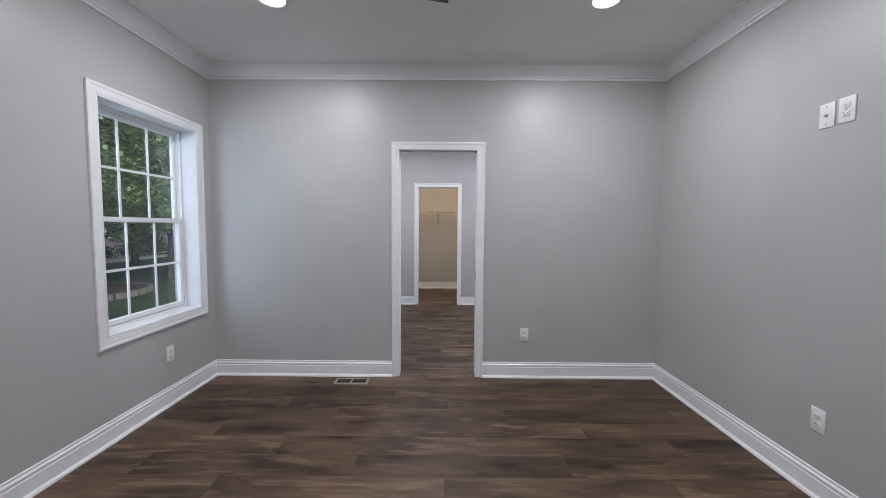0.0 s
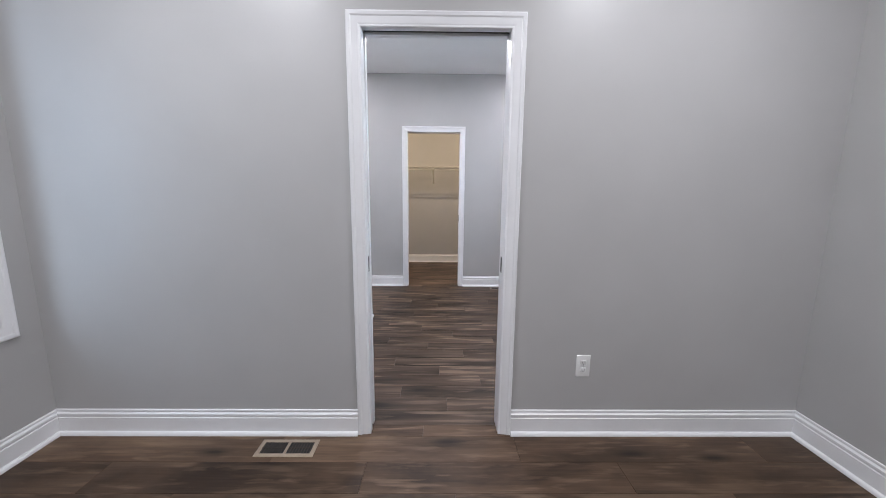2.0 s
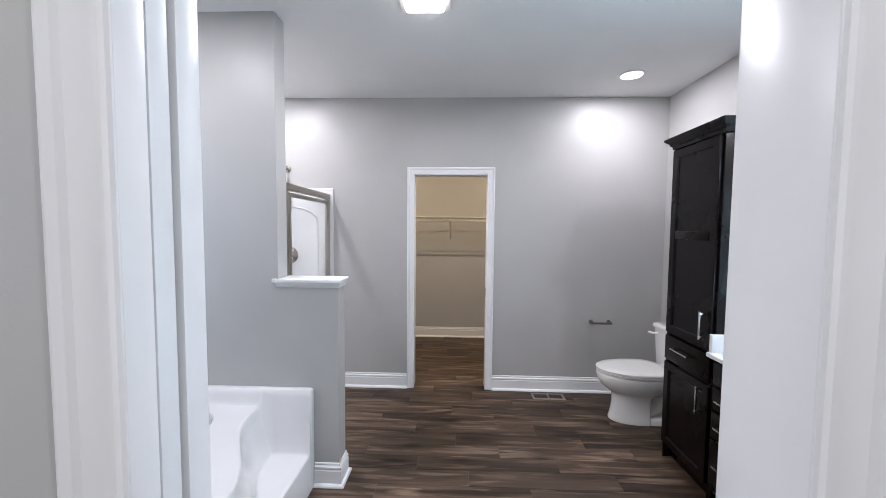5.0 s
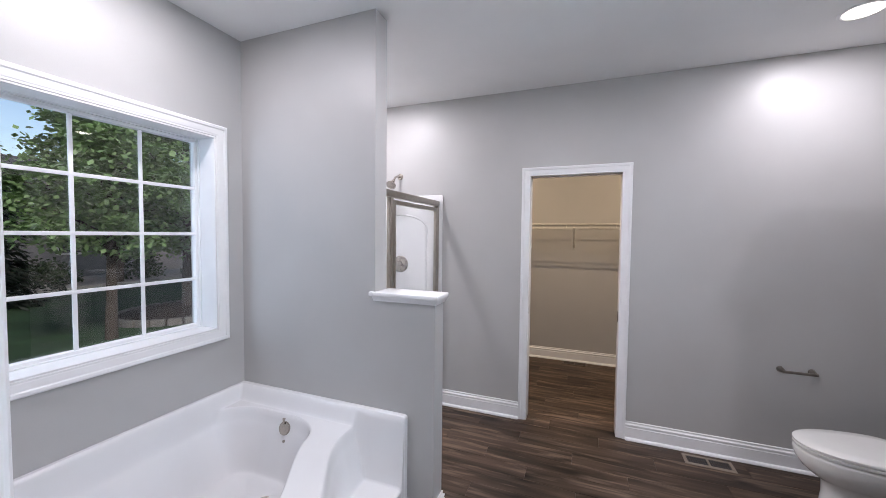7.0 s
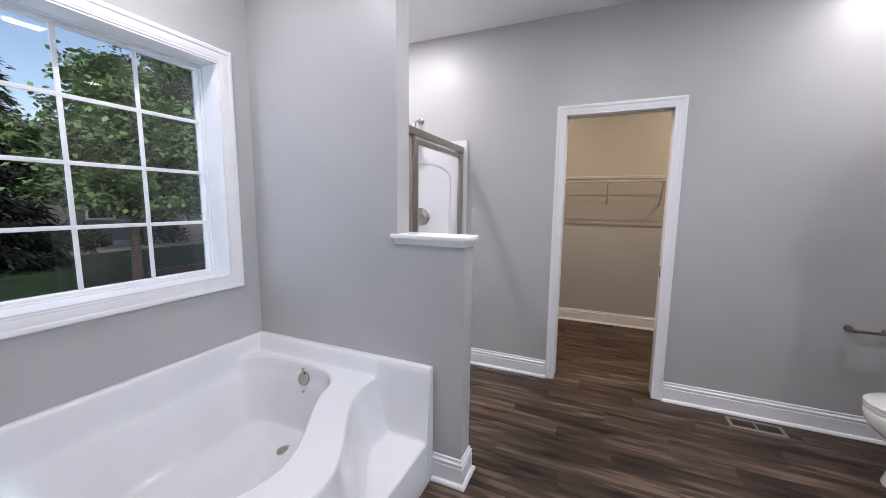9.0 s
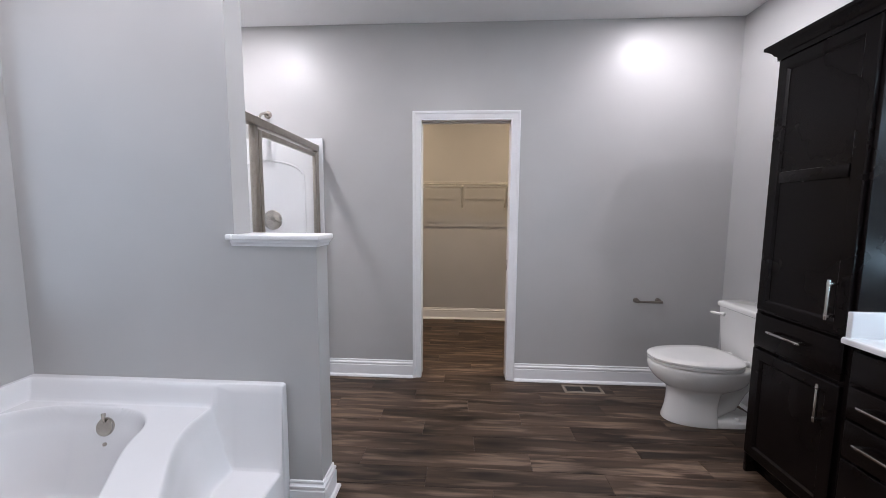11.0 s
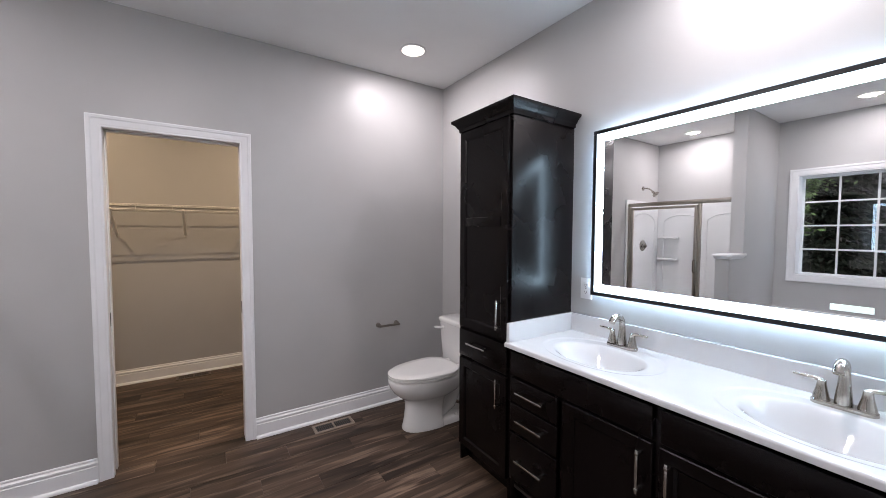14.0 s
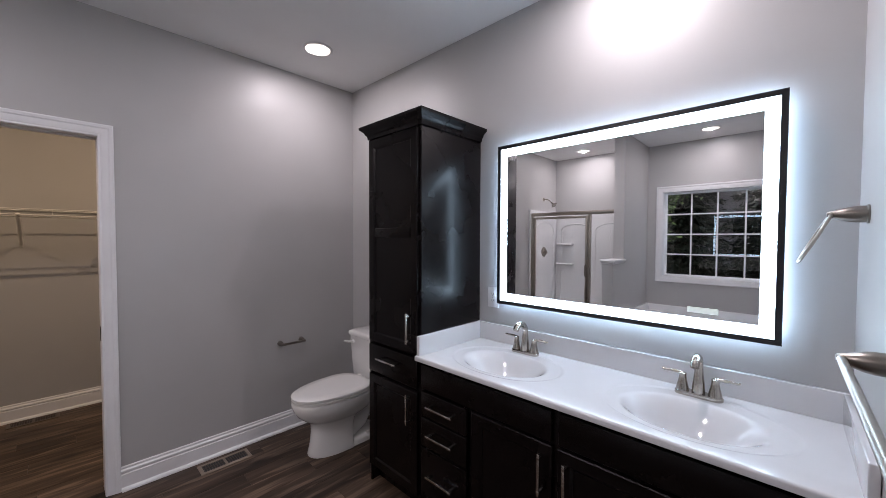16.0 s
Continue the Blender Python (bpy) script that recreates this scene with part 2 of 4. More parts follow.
    if cap1:
        bm.faces.new(rows[-1])
    return bm


def tube(bm, pts, r, n=12, caps=True):
    """A round bar along points; r is one radius or one for each point."""
    pts = [Vector(p) for p in pts]
    rs = r if isinstance(r, (list, tuple)) else [r] * len(pts)
    loops, u = [], None
    for i, p in enumerate(pts):
        d = (pts[min(i + 1, len(pts) - 1)] - pts[max(i - 1, 0)]).normalized()
        if u is None:
            u = d.orthogonal().normalized()
        u = (u - d * u.dot(d)).normalized()
        w = d.cross(u)
        loops.append([p + (u * math.cos(6.28318 * k / n) + w * math.sin(6.28318 * k / n)) * rs[i] for k in range(n)])
    return rings(bm, loops, cap0=caps, cap1=caps)


def lathe(bm, base, axis, prof, n=24):
    """Turns (radius, height) pairs about an axis."""
    axis = Vector(axis).normalized()
    u = axis.orthogonal().normalized()
    w = axis.cross(u)
    base = Vector(base)
    loops = [[base + axis * h + (u * math.cos(6.28318 * k / n) + w * math.sin(6.28318 * k / n)) * max(r, 0.0004) for k in range(n)] for r, h in prof]
    return rings(bm, loops)


def sweep(bm, pts, prof, n, closed=False):
    """Carries a profile of (aside, out) along a flat path with mitred corners; aside is to the left of the way as seen from n."""
    pts, n = [Vector(p) for p in pts], Vector(n)
    m = len(pts)
    sides = [n.cross((pts[(i + 1) % m] - pts[i]).normalized()) for i in range(m if closed else m - 1)]
    loops = []
    for i, p in enumerate(pts):
        s1 = sides[i - 1] if (closed or i > 0) else sides[0]
        s2 = sides[i % len(sides)] if (closed or i < m - 1) else sides[-1]
        mit = (s1 + s2) / (1 + s1.dot(s2))
        loops.append([p + mit * a + n * b for a, b in prof])
    if closed:
        loops.append(loops[0])
        rings(bm, loops, cap0=False, cap1=False)
        bmesh.ops.remove_doubles(bm, verts=bm.verts, dist=1e-5)
        return bm
    return rings(bm, loops)


def slab_with_holes(bm, axis, d0, d1, u0, u1, z0, z1, holes):
    """A wall of thickness d0..d1 along x ('x': faces look along x) or y, with openings (u0, u1, z0, z1) through it."""
    us = sorted({u0, u1, *[h[0] for h in holes], *[h[1] for h in holes]})
    zs = sorted({z0, z1, *[h[2] for h in holes], *[h[3] for h in holes]})
    full = {}
    for i in range(len(us) - 1):
        for j in range(len(zs) - 1):
            cu, cz = (us[i] + us[i + 1]) / 2, (zs[j] + zs[j + 1]) / 2
            full[i, j] = not any(h[0] < cu < h[1] and h[2] < cz < h[3] for h in holes)

    def P(d, u, z):
        return (d, u, z) if axis == "x" else (u, d, z)
    cache = {}

    def V(d, i, j):
        k = (d, i, j)
        if k not in cache:
            cache[k] = bm.verts.new(P(d, us[i], zs[j]))
        return cache[k]
    for (i, j), f in full.items():
        if not f:
            continue
        for d in (d0, d1):
            bm.faces.new((V(d, i, j), V(d, i + 1, j), V(d, i + 1, j + 1), V(d, i, j + 1)))
        for (di, dj), (a, b) in {(-1, 0): ((0, 0), (0, 1)), (1, 0): ((1, 0), (1, 1)), (0, -1): ((0, 0), (1, 0)), (0, 1): ((0, 1), (1, 1))}.items():
            if not full.get((i + di, j + dj), False):
                bm.faces.new((V(d0, i + a[0], j + a[1]), V(d0, i + b[0], j + b[1]), V(d1, i + b[0], j + b[1]), V(d1, i + a[0], j + a[1])))
    return bm


def smooth(a, b, x):
    t = min(1.0, max(0.0, (x - a) / (b - a)))
    return t * t * (3 - 2 * t)


def field(bm, xs, ys, height, floor_z):
    """A moulded sheet z = height(x, y) with straight sides down to floor_z."""
    g = [[bm.verts.new((x, y, height(x, y))) for y in ys] for x in xs]
    for i in range(len(xs) - 1):
        for j in range(len(ys) - 1):
            bm.faces.new((g[i][j], g[i + 1][j], g[i + 1][j + 1], g[i][j + 1]))
    rim = [g[i][0] for i in range(len(xs))] + g[-1][1:] + [g[i][-1] for i in range(len(xs) - 2, -1, -1)] + g[0][-2:0:-1]
    low = [bm.verts.new((v.co.x, v.co.y, floor_z)) for v in rim]
    for i in range(len(rim)):
        j = (i + 1) % len(rim)
        bm.faces.new((rim[i], rim[j], low[j], low[i]))
    return bm


def span(a, b, n):
    return [a + (b - a) * i / n for i in range(n + 1)]


# ---- walls, ceilings, floors ----
S = "structure"
solid("wall_west", slab_with_holes(bmesh.new(), "x", XWO, XW, Y0 - 0.12, YN + 0.12, -0.3, CEIL + 0.1, [WIN1, WIN2]), M_WALL, "grey painted outer wall with two window openings", "wall", kind=S)
solid("wall_south", boxed(XW, XO, Y0 - 0.12, Y0, -0.05, CEIL), M_WALL, "grey painted bedroom wall", "wall", kind=S)
solid("wall_east_bedroom", boxed(XE_BED, XO, Y0, YD0, -0.05, CEIL), M_WALL, "grey painted bedroom wall with outlets", "wall", kind=S)
solid("wall_door", slab_with_holes(bmesh.new(), "y", YD0, YD1, XW, XO, -0.05, CEIL, [(D1[0] - 0.02, D1[1] + 0.02, -0.05, D1[2] + 0.02)]), M_WALL, "grey painted wall with a pocket door opening", "wall", kind=S)
solid("wall_east_bathroom", boxed(XE, XO, YD1, YC0, -0.05, CEIL), M_WALL, "grey painted bathroom wall behind the vanity", "wall", kind=S)
solid("wall_closet", slab_with_holes(bmesh.new(), "y", YC0, YC1, XW, XO, -0.05, CEIL, [(D2[0] - 0.02, D2[1] + 0.02, -0.05, D2[2] + 0.02)]), M_WALL, "grey painted wall with the closet door opening", "wall", kind=S)
solid("wall_east_closet", boxed(XE, XO, YC1, YN, -0.05, CEIL), M_WALL, "grey painted closet side wall", "wall", kind=S)
solid("wall_north", boxed(XW, XO, YN, YN + 0.12, -0.05, CEIL), M_WALL, "grey painted closet back wall", "wall", kind=S)
solid("wall_partition", slab_with_holes(bmesh.new(), "y", YP0, YP1, XW, XPONY, -0.05, CEIL, [(XP, XPONY, ZPONY, CEIL)]), M_WALL, "grey painted partition that ends in a half-height wall", "wall", kind=S)
solid("ceiling_bedroom", boxed(XW, XO, Y0 - 0.12, YD0 + 0.06, CEIL, CEIL + 0.1), M_CEIL, "white painted bedroom ceiling", "ceiling", kind=S)
solid("ceiling_bathroom", boxed(XW, XO, YD0 + 0.06, YC0 + 0.06, CEIL, CEIL + 0.1), M_CEIL, "white painted bathroom ceiling", "ceiling", kind=S)
solid("ceiling_closet", boxed(XW, XO, YC0 + 0.06, YN + 0.12, CEIL, CEIL + 0.1), M_CEIL, "white painted closet ceiling", "ceiling", kind=S)
YT = 3.735
floor_bed = solid("floor_bedroom", boxed(XW, XO, Y0 - 0.12, YT, -0.12, -0.008), M_SUB, "dark brown wood-look plank floor", "floor", kind=S)
floor_bath = solid("floor_bathroom", boxed(XW, XO, YT, YN + 0.1, -0.12, -0.008), M_SUB, "dark umber wood-look plank floor", "floor", kind=S)

BASE = [(0, 0), (0.015, 0), (0.015, 0.095), (0.0105, 0.099), (0.0105, 0.103), (0.0145, 0.107), (0.0145, 0.117), (0.0085, 0.122), (0.0060, 0.125), (0.0060, 0.129), (0.0075, 0.132), (0.0060, 0.138), (0, 0.14)]
SHOE = [(0.013, 0), (0.031, 0), (0.0305, 0.007), (0.027, 0.014), (0.021, 0.019), (0.013, 0.021)]


def baseboard(pts):
    pts = [(x, y, 0.0005) for x, y in pts]
    solid("baseboard", sweep(bmesh.new(), pts, BASE, (0, 0, 1)), M_TRIM, "white stepped baseboard along the wall", "baseboard", kind=S, angle=25)
    solid("shoe_moulding", sweep(bmesh.new(), pts, SHOE, (0, 0, 1)), M_TRIM, "white shoe moulding below the baseboard", "trim", kind=S, angle=50)


CW = 0.068
baseboard([(D1[0] - CW, YD0), (XW, YD0), (XW, Y0), (XE_BED, Y0), (XE_BED, YD0), (D1[1] + CW, YD0)])
baseboard([(-1.03, YP1), (XPONY, YP1), (XPONY, YP0), (-0.70, YP0)])
baseboard([(D2[0] - CW, YC0), (-1.035, YC0)])
baseboard([(XE, 5.80), (XE, YC0), (D2[1] + CW, YC0)])
baseboard([(D2[1] + CW, YC1), (XE, YC1), (XE, YN), (XW, YN), (XW, YC1), (D2[0] - CW, YC1)])
baseboard([(D1[1] + CW, YD1), (1.52, YD1)])
baseboard([(-0.70, YD1), (D1[0] - CW, YD1)])

CROWN = [(0, 0), (0, -0.117), (0.011, -0.117), (0.014, -0.112), (0.014, -0.105), (0.007, -0.101), (0.007, -0.098), (0.017, -0.093), (0.019, -0.087), (0.019, -0.082), (0.025, -0.078), (0.036, -0.062), (0.052, -0.046), (0.072, -0.033), (0.088, -0.026), (0.094, -0.020), (0.094, -0.012), (0.100, -0.008), (0.102, 0)]
solid("crown_moulding", sweep(bmesh.new(), [(XW, Y0, CEIL), (XE_BED, Y0, CEIL), (XE_BED, YD0, CEIL), (XW, YD0, CEIL)], CROWN, (0, 0, 1), closed=True), M_TRIM, "white crown moulding round the bedroom ceiling", "trim", kind=S, angle=30)

CASING = [(0, 0), (CW, 0), (CW, 0.015), (0.062, 0.018), (0.050, 0.0165), (0.044, 0.0125), (0.018, 0.0105), (0.012, 0.0075), (0.004, 0.0085), (0.001, 0.006)]


def pocket_doorway(name, o, y0, y1, label):
    """Casings on both faces, a lining with the slot of a sliding door, the door's edge in it and two latch plates."""
    xl, xr, zt = o
    d = thing(name, ((xl + xr) / 2, (y0 + y1) / 2, 0), label, "door", kind=S)
    part("casing", sweep(bmesh.new(), [(xl, y0, 0), (xl, y0, zt), (xr, y0, zt), (xr, y0, 0)], CASING, (0, -1, 0)), M_TRIM, d, angle=25)
    part("casing", sweep(bmesh.new(), [(xr, y1, 0), (xr, y1, zt), (xl, y1, zt), (xl, y1, 0)], CASING, (0, 1, 0)), M_TRIM, d, angle=25)
    ym, g = (y0 + y1) / 2, 0.022
    for ya, yb in ((y0 - 0.004, ym - g), (ym + g, y1 + 0.004)):
        part("jamb", boxed(xl - 0.018, xl, ya, yb, 0, zt, bevel=0.0015), M_TRIM, d)
        part("head_jamb", boxed(xl, xr, ya, yb, zt, zt + 0.018, bevel=0.0015), M_TRIM, d)
    part("jamb", boxed(xr, xr + 0.018, y0 - 0.004, y1 + 0.004, 0, zt, bevel=0.0015), M_TRIM, d)
    # dark strips put the shade of the track and pocket into colour
    part("track", boxed(xl, xr, ym - g, ym + g, zt + 0.012, zt + 0.018), M_SHADE_BRONZE, d, "dark strip standing for the shade in the track slot")
    part("pocket_shade", boxed(xl - 0.0179, xl - 0.0165, ym - g, ym + g, 0.0, zt), M_SHADE_BRONZE, d, "dark strip standing for the shade in the pocket")
    slab = part("pocket_door", boxed(xl - 0.0164, xl - 0.004, ym - 0.0150, ym + 0.0150, 0.01, zt, bevel=0.002), M_DOOR, d, "white sliding door pushed into its pocket")
    part("latch", boxed(xl - 0.0045, xl - 0.002, ym - 0.011, ym + 0.011, 0.885, 0.965, bevel=0.001), M_SHADE_BRONZE, slab, "dark bronze edge latch")
    part("strike_plate", boxed(xr - 0.0025, xr + 0.001, ym - 0.011, ym + 0.011, 0.885, 0.965, bevel=0.0008), M_SHADE_BRONZE, d, "dark bronze strike plate")


pocket_doorway("door_1", D1, YD0, YD1, "open doorway with white casing and a pocket door slid away")
pocket_doorway("door_2", D2, YC0, YC1, "open closet doorway with white casing and pocket slot")

# cap of the half wall
cap = thing("wall_cap", (-0.70, 5.43, ZPONY), "white painted wooden cap on the half wall", "trim", kind=S)
part("moulding", sweep(bmesh.new(), [(XP - 0.01, YP0, ZPONY - 0.026), (XPONY, YP0, ZPONY - 0.026), (XPONY, YP1, ZPONY - 0.026), (XP - 0.01, YP1, ZPONY - 0.026)], [(0, 0), (-0.006, 0), (-0.008, 0.010), (-0.015, 0.018), (-0.017, 0.026), (0, 0.026)], (0, 0, 1)), M_TRIM, cap, angle=25)
part("board", boxed(XP + 0.001, XPONY + 0.022, YP0 - 0.025, YP1 + 0.025, ZPONY, ZPONY + 0.024, bevel=0.006, seg=3), M_TRIM, cap)
part("board", boxed(XP - 0.028, XP + 0.001, YP0 - 0.025, YP0 - 0.0005, ZPONY, ZPONY + 0.024, bevel=0.006, seg=3), M_TRIM, cap)


def window(name, o, cols, rows, double_hung, label):
    """A window in the west wall: lining, casing, frame, sashes with panes and glazing bars."""
    y0, y1, z0, z1 = o
    w = thing(name, (XW, (y0 + y1) / 2, z0), label, "window", kind=S)
    part("window_casing", sweep(bmesh.new(), [(XW, y0, z0), (XW, y0, z1), (XW, y1, z1), (XW, y1, z0)], CASING, (1, 0, 0), closed=True), M_TRIM, w, angle=25)
    for a in ((y0, y0 + 0.008, z0, z1), (y1 - 0.008, y1, z0, z1)):
        part("lining", boxed(XG + 0.03, XW + 0.006, a[0], a[1], a[2], a[3], bevel=0.001), M_TRIM, w)
    part("window_sill", boxed(XG + 0.03, XW + 0.006, y0 + 0.008, y1 - 0.008, z0, z0 + 0.008, bevel=0.001), M_TRIM, w)
    part("lining", boxed(XG + 0.03, XW + 0.006, y0 + 0.008, y1 - 0.008, z1 - 0.008, z1, bevel=0.001), M_TRIM, w)
    f = 0.024 if double_hung else 0.012
    a0, a1, b0, b1 = y0 + 0.008, y1 - 0.008, z0 + 0.008, z1 - 0.008
    part("window_frame", sweep(bmesh.new(), [(XG - 0.03, a0, b0), (XG - 0.03, a0, b1), (XG - 0.03, a1, b1), (XG - 0.03, a1, b0)], [(0.008, 0), (0.008, 0.06), (-f + 0.006, 0.06), (-f + 0.006, 0.045), (-f, 0.045), (-f, 0)], (1, 0, 0), closed=True), M_VINYL, w, angle=25)
    a0, a1, b0, b1 = a0 + f, a1 - f, b0 + f, b1 - f

    def sash(x, c0, c1, d0, d1, nr, bar):
        s = part("sash", sweep(bmesh.new(), [(x - 0.014, c0, d0), (x - 0.014, c0, d1), (x - 0.014, c1, d1), (x - 0.014, c1, d0)], [(0, 0), (0, 0.028), (-bar + 0.004, 0.028), (-bar, 0.020), (-bar, 0)], (1, 0, 0), closed=True), M_VINYL, w, angle=25)
        c0, c1, d0, d1 = c0 + bar, c1 - bar, d0 + bar, d1 - bar
        p = part("pane", boxed(x - 0.003, x + 0.003, c0 - 0.003, c1 + 0.003, d0 - 0.003, d1 + 0.003), M_GLASS, s, "clear double glazing")
        p.visible_shadow = False
        for i in range(1, cols):
            y = c0 + (c1 - c0) * i / cols
            part("glazing_bar", boxed(x + 0.004, x + 0.012, y - 0.009, y + 0.009, d0, d1, bevel=0.002), M_VINYL, s)
        for j in range(1, nr):
            z = d0 + (d1 - d0) * j / nr
            part("glazing_bar", boxed(x + 0.0035, x + 0.0125, c0, c1, z - 0.009, z + 0.009, bevel=0.002), M_VINYL, s)
    if double_hung:
        zm = b0 + (b1 - b0) * 0.497
        sash(XG - 0.016, a0, a1, zm - 0.018, b1, rows // 2, 0.030)
        sash(XG + 0.014, a0, a1, b0, zm + 0.018, rows // 2, 0.034)
    else:
        sash(XG, a0, a1, b0, b1, rows, 0.011)
    return w


window("window_1", WIN1, 3, 4, True, "white double-hung window with glazing bars and deep lining")
window("window_2", WIN2, 4, 4, False, "white picture window with sixteen lights above the bathtub")


# ---- lamps in the ceilings ----
def downlight(x, y, watts, colour, lens, group, size=0.06):
    d = thing("ceiling_light", (x, y, CEIL), "round white recessed downlight, lit", "ceiling light", group)
    bm = bmesh.new()
    lathe(bm, (x, y, CEIL), (0, 0, -1), [(0.098, 0), (0.098, 0.003), (0.094, 0.006), (0.082, 0.007), (0.078, 0.004), (0.078, 0)], 40)
    part("trim_ring", bm, M_TRIM, d)
    part("lens", lathe(bmesh.new(), (x, y, CEIL), (0, 0, -1), [(0.077, 0.0005), (0.077, 0.0045), (0.05, 0.006), (0.001, 0.0065)], 40), lens, d, "glowing white lens")
    la = new("downlight_lamp", bpy.data.lights.new("downlight_lamp", "AREA"))
    la.data.shape, la.data.size, la.data.energy, la.data.color = "DISK", size, watts, colour
    la.matrix_world = look((x, y, CEIL - 0.010), (x, y, 0))
    return d


for x, y in ((-0.871, 2.735), (1.164, 2.735), (-0.871, 0.45), (1.164, 0.45)):
    downlight(x, y, BED_W, BED_C, M_LENS, "bedroom downlights")
for x, y, f in ((1.475, 6.26, 0.98), (1.775, 4.43, 1.32), (-1.40, 4.62, 1.0), (-1.49, 6.12, 1.25)):
    downlight(x, y, BATH_W * f, BATH_C, M_LENS, "bathroom downlights")
for x in (-0.80, 0.90):
    downlight(x, 7.42, CLOSET_W, CLOSET_C, M_LENS_WARM, "closet downlights", 0.02)

FLX, FLY = -0.052, 5.238
fanl = thing("exhaust_fan_light", (FLX, FLY, CEIL), "square white exhaust fan with a glowing lens", "fan light")
part("grille", boxed(FLX - 0.135, FLX + 0.135, FLY - 0.135, FLY + 0.135, CEIL - 0.016, CEIL, bevel=0.007), M_PLATE, fanl, "white vented surround")
part("lens", boxed(FLX - 0.105, FLX + 0.105, FLY - 0.105, FLY + 0.105, CEIL - 0.045, CEIL - 0.015, bevel=0.016, seg=4), M_LENS_FAN, fanl, "glowing square lens")
la = new("fan_lamp", bpy.data.lights.new("fan_lamp", "AREA"))
la.data.shape, la.data.size, la.data.energy, la.data.color = "SQUARE", 0.19, FAN_W, BATH_C
la.matrix_world = look((FLX, FLY, CEIL - 0.050), (FLX, FLY, 0))


def fill_lamp(y, z, width, height, watts):
    """An added lamp, slanting in through a window for sky south of the trees."""
    la = new("sky_fill_light", bpy.data.lights.new("sky_fill_light", "AREA"))
    la.data.shape, la.data.size, la.data.size_y, la.data.energy, la.data.color = "RECTANGLE", width, height, watts, FILL_C
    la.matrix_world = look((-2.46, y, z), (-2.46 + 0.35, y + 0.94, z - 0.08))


fill_lamp(2.29, 1.45, 0.62, 1.4, FILL_BED_W)
fill_lamp(3.67, 1.60, 0.62, 1.2, FILL_BATH_W)


# ---- small fittings ----
def outlet(pos, normal, label="white duplex outlet on the wall", group="", kind="duplex", name="wall_outlet"):
    """A cover plate on a wall, built looking along -y and turned."""
    t = thing(name, (0, 0, 0), label, "outlet" if kind != "blank" else "wall plate", group)
    part("cover_plate", boxed(-0.037, 0.037, -0.006, 0.001, -0.060, 0.060, bevel=0.003), M_PLATE, t)
    if kind == "duplex":
        for z in (-0.020, 0.020):
            r = part("receptacle", boxed(-0.0165, 0.0165, -0.0085, -0.004, z - 0.014, z + 0.014, bevel=0.004, seg=3), M_PLATE, t)
            # dark pieces on the face; the openings' shade is their colour
            for x in (-0.0065, 0.0065):
                part("slot", boxed(x - 0.0012, x + 0.0012, -0.0088, -0.0070, z - 0.003, z + 0.006), M_SHADE_BRONZE, r)
            part("ground_hole", lathe(bmesh.new(), (0, -0.0070, z - 0.008), (0, -1, 0), [(0.0024, 0), (0.0024, 0.0018)], 10), M_SHADE_BRONZE, r)
        part("screw", lathe(bmesh.new(), (0, -0.006, 0), (0, -1, 0), [(0.003, 0), (0.003, 0.001), (0.001, 0.0014)], 10), M_STEEL, t)
    else:
        part("jack", lathe(bmesh.new(), (0, -0.006, 0), (0, -1, 0), [(0.0075, 0), (0.0075, 0.003), (0.0048, 0.003), (0.0048, 0.011), (0.001, 0.011)], 14), M_NICKEL_DK, t, "threaded metal cable jack")
        for z in (-0.042, 0.042):
            part("screw", lathe(bmesh.new(), (0, -0.006, z), (0, -1, 0), [(0.003, 0), (0.003, 0.001), (0.001, 0.0014)], 10), M_STEEL, t)
    n = Vector(normal)
    t.matrix_world = Matrix.Translation(pos) @ Matrix.Rotation(math.atan2(n.x, -n.y), 4, "Z")
    return t


outlet((0.915, YD0, 0.395), (0, -1, 0), "white duplex outlet above the bedroom baseboard", "bedroom outlets")
outlet((XW, 3.122, 0.385), (1, 0, 0), "white duplex outlet below the bedroom window", "bedroom outlets")
outlet((XE_BED, 2.235, 0.395), (-1, 0, 0), "white duplex outlet above the bedroom baseboard", "bedroom outlets")
outlet((XE_BED, 2.295, 1.925), (-1, 0, 0), "white cable jack plate high on the wall", "", "jack", "cable_jack")
outlet((XE_BED, 2.205, 1.928), (-1, 0, 0), "white duplex outlet high on the wall beside the cable jack", "bedroom outlets")
outlet((XE, 5.215, 1.128), (-1, 0, 0), "white duplex outlet beside the lit mirror")


def register(x0, x1, y0, y1, label, rim=M_REGISTER):
    """A floor register: tan rim, a dark sheet for the duct's shade, darkened louvres."""
    t = thing("floor_register", ((x0 + x1) / 2, (y0 + y1) / 2, 0), label, "floor vent")
    part("rim", sweep(bmesh.new(), [(x0, y0, 0.0), (x1, y0, 0.0), (x1, y1, 0.0), (x0, y1, 0.0)], [(0, 0), (0, 0.0025), (0.004, 0.005), (0.019, 0.005), (0.021, 0.003), (0.021, 0)], (0, 0, 1), closed=True), rim, t, angle=25)
    part("well", boxed(x0 + 0.02, x1 - 0.02, y0 + 0.02, y1 - 0.02, 0.0004, 0.0012), M_SHADE_BRONZE, t, "dark sheet standing for the shade in the duct")
    n = 18
    for i in range(n):
        x = x0 + 0.026 + (x1 - x0 - 0.052) * i / (n - 1)
        part("louvre", boxed(x - 0.0016, x + 0.0016, y0 + 0.020, y1 - 0.020, 0.001, 0.0040), M_LOUVRE, t)
    part("divider", boxed((x0 + x1) / 2 - 0.007, (x0 + x1) / 2 + 0.007, y0 + 0.02, y1 - 0.02, 0.001, 0.0048), rim, t)
